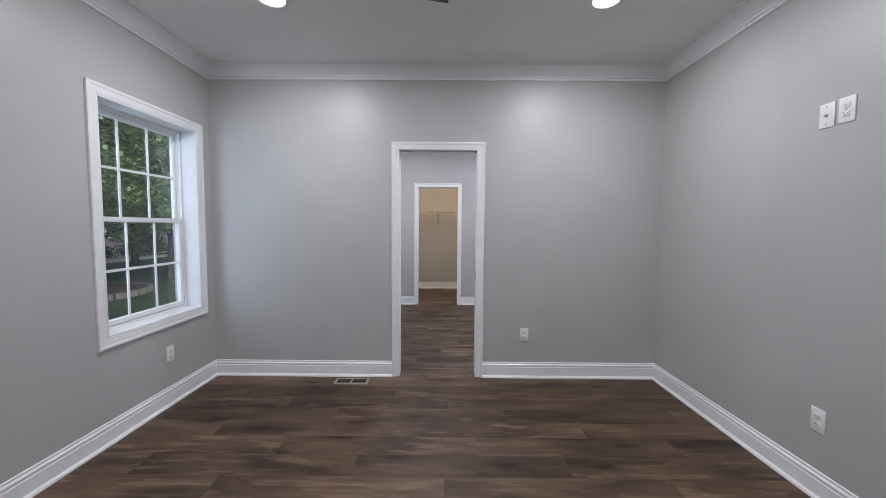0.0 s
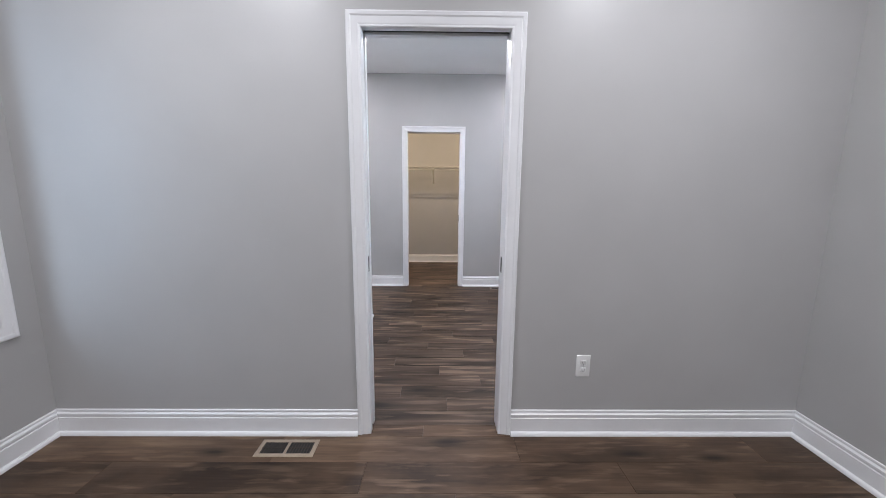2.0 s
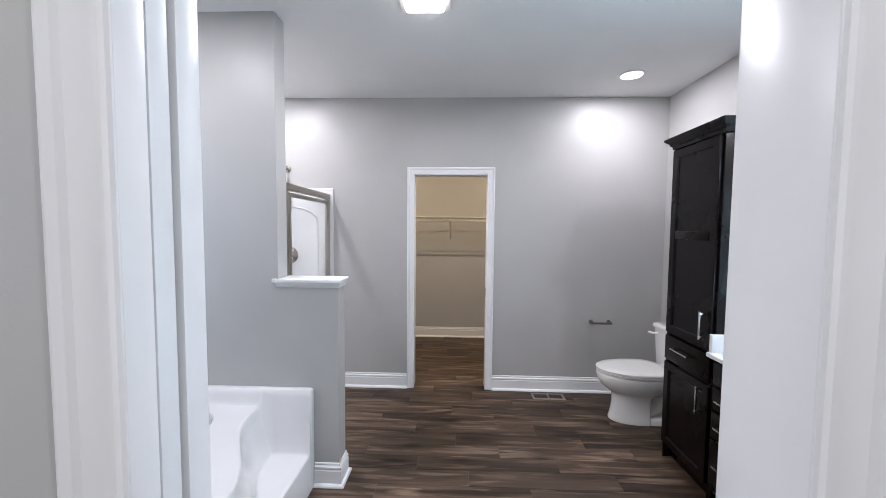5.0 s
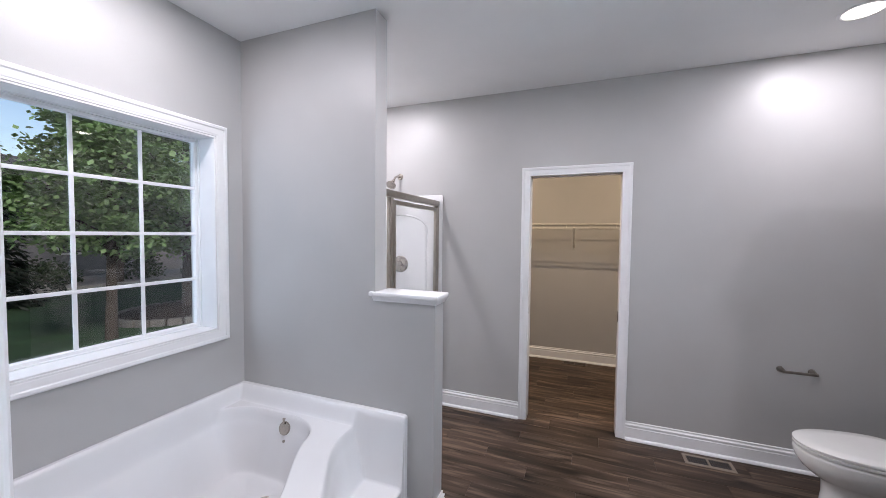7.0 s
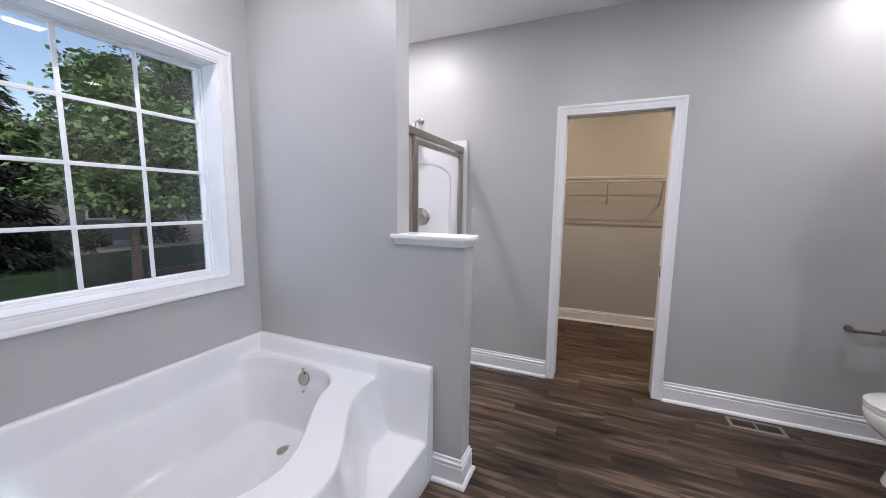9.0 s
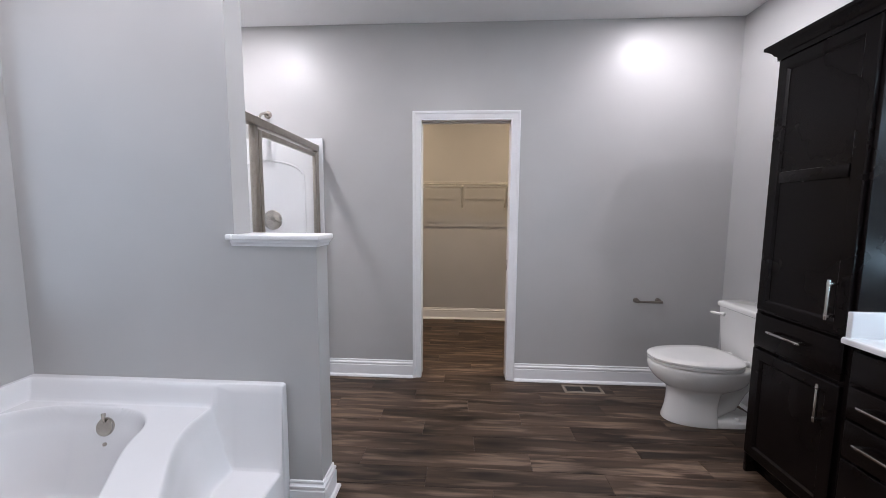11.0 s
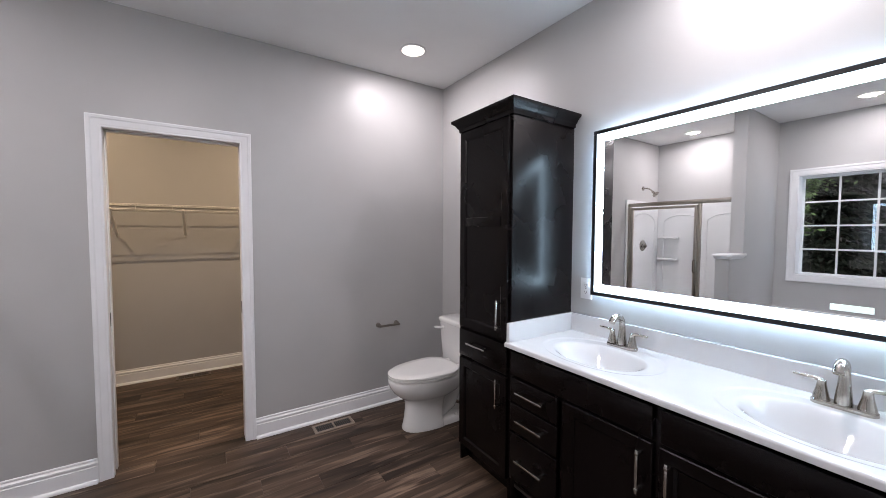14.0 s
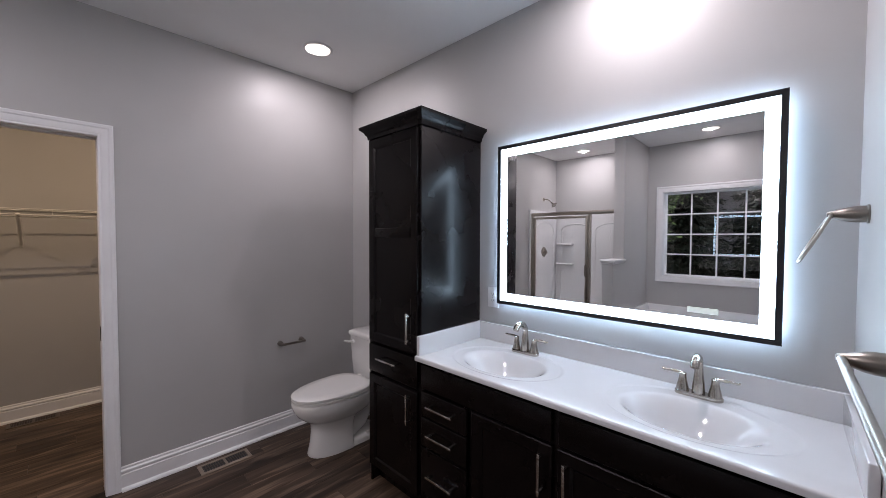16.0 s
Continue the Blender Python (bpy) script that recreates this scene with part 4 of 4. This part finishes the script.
part("crown", sweep(bmesh.new(), [(XE - 0.001, CY1, ZT - 0.002), (CF + 0.0185, CY1, ZT - 0.002), (CF + 0.0185, CY0, ZT - 0.002), (XE - 0.001, CY0, ZT - 0.002)], [(-a, b) for a, b in CR], (0, 0, 1)), M_ESPR, linen, angle=25)
d = shaker("cabinet_door", CY0 + 0.016, CY1 - 0.016, 0.868, 2.052, linen, split=1.508)
pull(d, CY0 + 0.066, 1.003, 0.162, True)
d = shaker("drawer", CY0 + 0.016, CY1 - 0.016, 0.688, 0.850, linen, flat=True)
pull(d, (CY0 + CY1) / 2 + 0.018, 0.784, 0.172, False)
d = shaker("cabinet_door", CY0 + 0.016, CY1 - 0.016, 0.116, 0.670, linen)
pull(d, CY0 + 0.066, 0.574, 0.162, True)

van = thing("vanity_cabinet", (1.78, (VY0 + VY1) / 2, 0), "espresso double vanity cabinet with drawers and doors", "cabinet")
ZV = 0.852
carcass(van, VY0, VY1, ZV, False)
VM = 4.566
DW = 0.325
stiles = [(VY0 + 0.0005, VY0 + 0.035), (VM - 0.022, VM + 0.022), (VY1 - 0.035, VY1 - 0.0005), (VY1 - DW - 0.035, VY1 - DW), (VY0 + DW, VY0 + DW + 0.035)]
face_frame(van, 0.10, ZV, stiles, [(VY0 + 0.035, VY1 - 0.035, a, b) for a, b in ((0.10, 0.13), (0.675, 0.71), (0.815, ZV))])
for s, ye in ((1, VY1), (-1, VY0)):
    lo, hi = sorted((ye - s * 0.014, VM + s * 0.014))
    shaker("false_front", lo, hi, 0.705, 0.828, van, flat=True)
    lo, hi = sorted((ye - s * 0.014, ye - s * (DW - 0.008)))
    for z0, z1 in ((0.566, 0.692), (0.410, 0.558), (0.150, 0.402)):
        d = shaker("drawer", lo, hi, z0, z1, van, flat=True)
        pull(d, (lo + hi) / 2, (z0 + z1) / 2 + 0.006, 0.172, False)
    lo, hi = sorted((ye - s * (DW + 0.022), VM + s * 0.012))
    d = shaker("cabinet_door", lo, hi, 0.116, 0.692, van)
    pull(d, VM + s * 0.050, 0.578, 0.165, True)

# countertop with two moulded bowls
KX0, KX1, KY0, KY1, KZ = 1.500, XE - 0.002, YD1 + 0.0015, 5.3165, 0.874
BOWLS = (4.945, 4.185)
BXC = 1.745


def counter_height(x, y):
    z = KZ
    for by in BOWLS:
        q = math.hypot((x - BXC) / 0.152, (y - by) / 0.212)
        q2 = math.hypot((x - BXC - 0.015) / 0.212, (y - by) / 0.290)
        z -= 0.003 * smooth(1.0, 0.95, q2)
        if q < 1.08:
            z -= 0.122 * smooth(1.05, 0.32, q) + 0.006 * smooth(1.08, 0.90, q)
    z += 0.0028 * smooth(0.105, 0.02, x - KX0)     # raised front edge that keeps drips back, assumed; its slope catches the LED reflection
    e = min(1.0, (x - KX0) / 0.010)
    return z - 0.008 * (1 - math.sqrt(max(0.0, 1 - (1 - e) ** 2)))


top = thing("countertop", (1.77, (KY0 + KY1) / 2, KZ), "white cultured marble vanity top with two integral oval basins", "countertop")
xs = [KX0, KX0 + 0.001, KX0 + 0.003, KX0 + 0.006] + span(KX0 + 0.010, KX1, 96)
part("slab", field(bmesh.new(), xs, span(KY0, KY1, 230), counter_height, 0.8535), M_MARBLE, top, angle=60)
part("backsplash", boxed(XE - 0.022, XE - 0.001, KY0, KY1, KZ - 0.002, KZ + 0.102, bevel=0.004, seg=3), M_MARBLE, top)
for a, b in ((KY1 - 0.021, KY1), (KY0, KY0 + 0.021)):
    part("side_splash", boxed(KX0 + 0.012, XE - 0.0225, a, b, KZ - 0.002, KZ + 0.102, bevel=0.004, seg=3), M_MARBLE, top)
for by in BOWLS:
    part("drain", lathe(bmesh.new(), (BXC, by, KZ - 0.134), (0, 0, 1), [(0.022, 0), (0.022, 0.004), (0.016, 0.006), (0.012, 0.003), (0.010, 0.008), (0.001, 0.009)], 20), M_NICKEL, top, "nickel basin drain")


def faucet(by):
    fx = 1.952
    t = thing("faucet", (fx, by, KZ), "brushed nickel two-handled basin faucet on the vanity top", "faucet", "vanity faucets")
    z0 = KZ - 0.002
    part("base_plate", rings(bmesh.new(), [rrect(fx - 0.026 + o, fx + 0.026 - o, by - 0.078 + o, by + 0.078 - o, z, 0.025 - o) for z, o in ((z0, 0), (z0 + 0.010, 0), (z0 + 0.015, 0.004))]), M_NICKEL, t, angle=30)
    pts, rs = [], []
    for k in range(15):
        u = k / 14
        if u < 0.4:
            pts.append((fx, by, z0 + 0.012 + 0.105 * u / 0.4))
            rs.append(0.0225 - 0.0085 * smooth(0, 1, u / 0.4))
        else:
            a = (u - 0.4) / 0.6 * radians(155)
            pts.append((fx - 0.050 + 0.050 * math.cos(a), by, z0 + 0.117 + 0.045 * math.sin(a)))
            rs.append(0.014 + 0.0015 * (u - 0.4))
    part("spout", tube(bmesh.new(), pts, rs, 18), M_NICKEL, t, angle=60)
    for s in (-1, 1):
        h = part("handle", lathe(bmesh.new(), (fx, by + s * 0.052, z0 + 0.012), (0, 0, 1), [(0.023, 0), (0.021, 0.012), (0.0145, 0.040), (0.012, 0.058), (0.013, 0.066), (0.006, 0.071)], 22), M_NICKEL, t)
        part("lever", tube(bmesh.new(), [(fx, by + s * 0.050, z0 + 0.077), (fx, by + s * 0.075, z0 + 0.081), (fx + 0.004, by + s * 0.125, z0 + 0.080)], [0.0075, 0.0065, 0.004], 12), M_NICKEL, h)


for by in BOWLS:
    faucet(by)

# ---- lit mirror ----
MY0, MY1, MZ0, MZ1, MX = 3.955, 5.157, 1.105, 1.998, 1.992
mir = thing("led_mirror", (MX, (MY0 + MY1) / 2, MZ0), "black framed rectangular mirror with glowing LED border", "mirror")
loop = [(MX, MY1, MZ0), (MX, MY1, MZ1), (MX, MY0, MZ1), (MX, MY0, MZ0)]
part("frame", sweep(bmesh.new(), loop, [(0, -0.018), (0, 0.001), (-0.002, 0.002), (-0.020, 0.002), (-0.020, -0.018)], (-1, 0, 0), closed=True), M_BLACK, mir)
B = 0.062
part("led_band", sweep(bmesh.new(), loop, [(-0.0205, -0.012), (-0.0205, -0.003), (-B, -0.003), (-B, -0.012)], (-1, 0, 0), closed=True), M_LED, mir, "glowing frosted border")
part("glass", boxed(MX + 0.0035, MX + 0.010, MY0 + B + 0.0005, MY1 - B - 0.0005, MZ0 + B + 0.0005, MZ1 - B - 0.0005), M_MIRROR, mir, "clear mirror glass")
part("back_box", boxed(MX + 0.0125, XE - 0.001, MY0 + 0.05, MY1 - 0.05, MZ0 + 0.05, MZ1 - 0.05), M_BLACK, mir)
part("back_led", sweep(bmesh.new(), [(MX + 0.020, MY1 - 0.022, MZ0 + 0.022), (MX + 0.020, MY1 - 0.022, MZ1 - 0.022), (MX + 0.020, MY0 + 0.022, MZ1 - 0.022), (MX + 0.020, MY0 + 0.022, MZ0 + 0.022)], [(0, -0.012), (0, 0.0), (-0.010, 0.0), (-0.010, -0.012)], (-1, 0, 0), closed=True), M_LEDB, mir, "glowing strip behind the frame")
part("touch_display", boxed(MX + 0.0025, MX + 0.0034, 4.135, 4.235, MZ0 + B + 0.020, MZ0 + B + 0.042), M_DISPLAY, mir, "pale glowing touch panel")

# ---- closet shelf ----
shelf = thing("wire_shelf", (0.08, 8.25, 1.66), "white wire closet shelf with hanging rail and braces", "shelf")
SHZ, SHY = 1.688, 8.095
for y, z in ((SHY, SHZ), (SHY, SHZ - 0.045), (8.25, SHZ - 0.003), (YN - 0.008, SHZ)):
    part("rod", tube(bmesh.new(), [(XW + 0.002, y, z), (XE - 0.002, y, z)], 0.0036, 8), M_WIRE, shelf)
bm = bmesh.new()
for i in range(150):
    x = XW + 0.02 + i * (XE - XW - 0.04) / 149
    tube(bm, [(x, YN - 0.006, SHZ + 0.003), (x, SHY, SHZ + 0.003), (x, SHY - 0.004, SHZ - 0.002)], 0.0016, 5)
    if i % 10 == 0:
        tube(bm, [(x, SHY - 0.004, SHZ), (x, SHY - 0.004, SHZ - 0.045)], 0.0022, 5)
tagged(part("cross_wires", bm, M_WIRE, shelf), kind="stuff")
part("hanging_rail", tube(bmesh.new(), [(XW + 0.002, SHY + 0.012, SHZ - 0.058), (XE - 0.002, SHY + 0.012, SHZ - 0.058)], 0.0048, 10), M_WIRE, shelf)
for x in (-1.50, -0.985, -0.47, 0.045, 0.56, 1.075, 1.59):
    b = part("brace", tube(bmesh.new(), [(x, SHY + 0.004, SHZ - 0.040), (x, YN - 0.012, 1.418)], 0.0120, 8), M_WIRE, shelf)
    part("anchor", boxed(x - 0.010, x + 0.010, YN - 0.016, YN - 0.0005, 1.395, 1.432, bevel=0.004), M_WIRE, b)

# ---- outdoors ----
M_GRASS = mat("lawn_grass", (0.024, 0.058, 0.024), 0.9, vary=0.35, scale=1.2, bump=0.6, bump_scale=30)
M_LEAF = mat("tree_leaves", (0.150, 0.255, 0.095), 0.5, vary=0.35, scale=1.5)
M_NEEDLE = mat("spruce_needles", (0.010, 0.019, 0.012), 0.7, vary=0.35, scale=2.0)
M_MULCH = mat("dark_mulch", (0.030, 0.022, 0.020), 0.95, vary=0.4, scale=9, bump=0.8, bump_scale=40)
M_EDGING = mat("pale_stone_edging", (0.15, 0.145, 0.14), 0.9, vary=0.2, scale=14, bump=0.4, bump_scale=30)
M_LEAF2 = mat("shrub_leaves", (0.028, 0.055, 0.024), 0.6, vary=0.35, scale=2.5)
M_BARK = mat("bark", (0.06, 0.048, 0.04), 0.9, vary=0.3, scale=9, bump=0.6, bump_scale=25)
M_SIDING = mat("grey_siding", (0.20, 0.20, 0.215), 0.8, vary=0.08, scale=2)
M_ROOF = mat("roof_shingles", (0.06, 0.06, 0.065), 0.9, vary=0.2, scale=6)
M_DRIVE = mat("concrete_drive", (0.30, 0.29, 0.28), 0.9, vary=0.1, scale=3)
M_WINDARK = mat("dark_window", (0.02, 0.024, 0.03), 0.15, vary=0.1)
GZ = -0.55
bm = bmesh.new()
gs = [-400, -120, -60] + span(-40, -2, 38) + [0, 30, 120, 400]
gy = [-400, -120, -50] + span(-25, 25, 50) + [50, 120, 400]
g = [[bm.verts.new((x, y, GZ + 0.10 * noise.noise(Vector((x * 0.12, y * 0.12, 0))))) for y in gy] for x in gs]
for i in range(len(gs) - 1):
    for j in range(len(gy) - 1):
        bm.faces.new((g[i][j], g[i + 1][j], g[i + 1][j + 1], g[i][j + 1]))
solid("ground", bm, M_GRASS, "dark green mown lawn", "lawn", kind="structure", angle=80)


def tree(x, y, height, spread, seed, leaves, low=1.2, leaf=0.075):
    rnd = random.Random(seed)
    t = thing("tree", (x, y, GZ), "leafy green garden tree on the lawn", "tree", "garden trees")
    bm = bmesh.new()
    th = height * 0.40
    tube(bm, [(x, y, GZ - 0.1), (x + 0.05, y, GZ + th * 0.4), (x - 0.04, y + 0.06, GZ + th), (x, y, GZ + height * 0.8)], [0.045 * height / 2.2, 0.036 * height / 2.2, 0.026 * height / 2.2, 0.01], 10)
    tips = []
    n = 34
    for k in range(n):
        a = k * 2.39996 + rnd.random() * 0.5
        u = k / (n - 1)
        z0 = GZ + low * 0.7 + (height * 0.72 - low * 0.7) * u
        r = spread * (0.45 + 0.75 * math.sin(math.pi * min(1, 0.28 + u * 0.75))) * (0.75 + 0.4 * rnd.random())
        p0 = Vector((x, y, z0))
        p2 = p0 + Vector((math.cos(a) * r, math.sin(a) * r, height * 0.08 + r * 0.22 * (0.4 + u)))
        p1 = p0.lerp(p2, 0.5) + Vector((0, 0, 0.10 * r))
        tube(bm, [p0, p1, p2], [0.035, 0.022, 0.006], 6)
        for m in range(5):
            q = p0.lerp(p2, 0.42 + 0.14 * m) + Vector((rnd.gauss(0, 0.12), rnd.gauss(0, 0.12), rnd.gauss(0, 0.1))) * r * 0.6
            tips.append((q, r))
    part("trunk", bm, M_BARK, t, angle=60)
    verts, faces = [], []
    for k in range(leaves):
        q, r = tips[rnd.randrange(len(tips))]
        c = q + Vector((rnd.gauss(0, 0.15), rnd.gauss(0, 0.15), rnd.gauss(0, 0.075))) * (0.35 + 0.5 * r)
        d = Vector((rnd.gauss(0, 1), rnd.gauss(0, 1), rnd.gauss(-0.3, 0.5))).normalized()
        s = d.cross(Vector((rnd.gauss(0, 0.4), rnd.gauss(0, 0.4), 1))).normalized()
        L = leaf * (0.7 + 0.7 * rnd.random())
        i = len(verts)
        verts += [c, c + d * L * 0.5 + s * L * 0.36, c + d * L, c + d * L * 0.5 - s * L * 0.36]
        faces.append((i, i + 1, i + 2, i + 3))
    o = Vector((x, y, GZ))
    me = bpy.data.meshes.new("crown")
    me.from_pydata([v - o for v in verts], [], faces)
    me.materials.append(M_LEAF)
    ob = new("crown", me)
    ob.parent = t
    ORIGIN[ob.name] = o


tree(-8.4, 7.9, 5.4, 1.05, 3, 22000, low=2.1, leaf=0.105)
tree(-9.5, 10.1, 7.2, 2.3, 5, 40000, low=1.9, leaf=0.105)
tree(-9.8, 13.6, 7.8, 2.6, 8, 36000, low=1.9, leaf=0.11)
tree(-14.5, 17.5, 8.0, 3.0, 11, 22000, low=2.6, leaf=0.12)
tree(-16.0, 25.0, 9.0, 3.2, 31, 14000, low=2.6, leaf=0.13)
tree(-12.0, -2.0, 7.0, 2.6, 41, 18000, low=2.2, leaf=0.10)
tree(-17.0, 12.5, 6.0, 2.6, 51, 18000, low=1.8, leaf=0.12)


def spruce(x, y, height, spread, seed, sprays):
    """A dark conifer: whorls of drooping limbs clad in needle sprays down to the lawn."""
    rnd = random.Random(seed)
    t = thing("spruce", (x, y, GZ), "dense dark green spruce reaching down to the lawn", "tree", "garden spruces")
    bm = bmesh.new()
    tube(bm, [(x, y, GZ - 0.1), (x, y, GZ + height * 0.5), (x, y, GZ + height)], [0.15, 0.09, 0.012], 10)
    limbs = []
    for k in range(120):
        u = (k + rnd.random()) / 120
        a = k * 2.39996
        r = spread * (1 - u) ** 0.8 * (0.78 + 0.34 * rnd.random()) + 0.08
        p0 = Vector((x, y, GZ + 0.25 + (height - 0.3) * u))
        p2 = p0 + Vector((math.cos(a) * r, math.sin(a) * r, -0.20 * r))
        tube(bm, [p0, p0.lerp(p2, 0.5) + Vector((0, 0, 0.04 * r)), p2], [0.022, 0.014, 0.004], 5)
        limbs.append((p0, p2, r))
    part("trunk", bm, M_BARK, t, angle=60)
    o = Vector((x, y, GZ))
    verts, faces = [], []
    for k in range(sprays):
        p0, p2, r = limbs[rnd.randrange(len(limbs))]
        w = rnd.random() ** 0.6
        side = (p2 - p0).cross(Vector((0, 0, 1))).normalized()
        c = p0.lerp(p2, w) + side * rnd.gauss(0, 0.16 + 0.10 * r) + Vector((0, 0, rnd.gauss(-0.04, 0.07)))
        d = ((p2 - p0).normalized() + side * rnd.gauss(0, 0.7) + Vector((0, 0, rnd.gauss(-0.4, 0.3)))).normalized()
        s = d.cross(Vector((rnd.gauss(0, 0.5), rnd.gauss(0, 0.5), 1))).normalized()
        n = 0.16 + 0.12 * rnd.random()
        i = len(verts)
        verts += [c - o, c + d * n * 0.4 + s * n * 0.16 - o, c + d * n - o, c + d * n * 0.4 - s * n * 0.16 - o]
        faces.append((i, i + 1, i + 2, i + 3))
    me = bpy.data.meshes.new("crown")
    me.from_pydata(verts, [], faces)
    me.materials.append(M_NEEDLE)
    ob = new("crown", me)
    ob.parent = t
    ORIGIN[ob.name] = o


spruce(-15.3, 7.5, 8.0, 2.2, 61, 26000)
spruce(-15.8, 4.0, 9.0, 2.7, 62, 26000)
spruce(-14.5, 0.2, 7.5, 2.2, 63, 16000)

# mulched bed with a stone edge round the garden tree
bed = thing("garden_bed", (-9.4, 10.0, GZ), "dark mulched garden bed with a pale stone edge", "garden bed")
ring_pts = [(-9.4 + 1.25 * math.cos(6.28318 * k / 28), 10.0 + 1.45 * math.sin(6.28318 * k / 28)) for k in range(28)]
bm = bmesh.new()
rings(bm, [[(-9.4 + (x + 9.4) * f, 10.0 + (y - 10.0) * f, GZ + z) for x, y in ring_pts] for f, z in ((1.0, -0.1), (1.0, 0.10), (0.8, 0.15), (0.3, 0.19))])
part("mulch", bm, M_MULCH, bed, angle=60)
for k in range(28):
    (x, y), a = ring_pts[k], 6.28318 * k / 28
    bm = box(bmesh.new(), -0.06, 0.06, -0.135, 0.135, -0.12, 0.15, bevel=0.03)
    bmesh.ops.rotate(bm, verts=bm.verts, cent=(0, 0, 0), matrix=Matrix.Rotation(a, 3, "Z"))
    bmesh.ops.translate(bm, verts=bm.verts, vec=(x, y, GZ))
    part("edging_stone", bm, M_EDGING, bed)


def shrub(x, y, w, h, seed):
    rnd = random.Random(seed)
    verts, faces = [], []
    for k in range(1500):
        a, b = rnd.random() * 6.28318, math.acos(rnd.random())
        r = (0.72 + 0.32 * rnd.random()) * (1 + 0.18 * math.sin(3 * a + seed))
        c = Vector((x + w * r * math.sin(b) * math.cos(a), y + w * r * math.sin(b) * math.sin(a), GZ + h * r * math.cos(b)))
        d = Vector((rnd.gauss(0, 1), rnd.gauss(0, 1), rnd.gauss(0.2, 0.6))).normalized()
        s = d.orthogonal().normalized()
        i = len(verts)
        verts += [c, c + d * 0.07 + s * 0.05, c + d * 0.14, c + d * 0.07 - s * 0.05]
        faces.append((i, i + 1, i + 2, i + 3))
    me = bpy.data.meshes.new("shrub")
    me.from_pydata(verts, [], faces)
    me.materials.append(M_LEAF2)
    tagged(new("shrub", me), "dark green rounded shrub near the neighbouring house", "shrub", "garden shrubs")


for k in range(9):
    shrub(-18.6 + 0.5 * (k % 3), 2.0 + 2.9 * k, 0.9 + 0.25 * (k % 2), 0.9 + 0.3 * ((k * 2) % 3), k)

house = thing("house", (-26, 12, GZ), "grey sided neighbouring house behind the trees", "house")
HX0, HX1, HY0, HY1, HZ = -30.0, -21.5, 2.0, 30.0, GZ + 3.1
part("wall", boxed(HX0, HX1, HY0, HY1, GZ - 0.3, HZ), M_SIDING, house)
bm = bmesh.new()
rf = [[(HX1 + 0.5, y, HZ), ((HX0 + HX1) / 2, y, HZ + 2.6), (HX0 - 0.5, y, HZ), (HX0 - 0.5, y, HZ - 0.15), (HX1 + 0.5, y, HZ - 0.15)] for y in (HY0 - 0.5, HY1 + 0.5)]
rings(bm, rf)
part("roof", bm, M_ROOF, house)
for y in (5.0, 9.0, 13.0, 18.0, 24.0):
    wnd = part("window", boxed(HX1 + 0.002, HX1 + 0.06, y - 0.55, y + 0.55, GZ + 1.0, GZ + 2.4, bevel=0.01), M_TRIM, house)
    part("pane", boxed(HX1 + 0.061, HX1 + 0.065, y - 0.46, y + 0.46, GZ + 1.1, GZ + 2.3), M_WINDARK, wnd)
solid("driveway", boxed(-20.4, -16.6, -14, 40, GZ - 0.2, GZ + 0.09), M_DRIVE, "pale concrete driveway beyond the lawn", "driveway", kind="structure")


# ---- floor planks ----
def planks(floor, material, x0, x1, y0, y1, width, length, seed, keep=None):
    """Rows of planks along x with staggered joints; full planks share one mesh."""
    rnd = random.Random(seed)
    shared = {}

    def mesh(l, w):
        k = (round(l, 3), round(w, 3))
        if k not in shared:
            bm = bmesh.new()
            b = 0.0012
            lo = [(0, 0, -0.0075), (l, 0, -0.0075), (l, w, -0.0075), (0, w, -0.0075)]
            mid = [(0.0003, 0.0003, -0.0014), (l - 0.0003, 0.0003, -0.0014), (l - 0.0003, w - 0.0003, -0.0014), (0.0003, w - 0.0003, -0.0014)]
            hi = [(b, b, 0), (l - b, b, 0), (l - b, w - b, 0), (b, w - b, 0)]
            rings(bm, [lo, mid, hi])
            me = bpy.data.meshes.new("plank")
            bmesh.ops.recalc_face_normals(bm, faces=bm.faces)
            bm.to_mesh(me)
            bm.free()
            me.materials.append(material)
            shared[k] = me
        return shared[k]
    y, row = y0, 0
    shift = 0.0
    while y < y1 - 0.004:
        w = min(width, y1 - y)
        shift = (shift + length * (0.31 + 0.12 * rnd.random())) % length
        x = x0 - shift
        while x < x1 - 0.004:
            a, b = max(x, x0), min(x + length, x1)
            if b - a > 0.02 and (keep is None or keep((a + b) / 2, y + w / 2)):
                ob = new("plank", mesh(b - a, w))
                ob.location = (a, y, 0)
                ob.parent = floor
            x += length
        y += width


planks(floor_bed, M_BEDFLOOR, XW, XE_BED, Y0, YT, 0.186, 1.22, 4)
planks(floor_bath, M_BATHFLOOR, XW, XE, YT + 0.001, YN, 0.139, 0.915, 9)
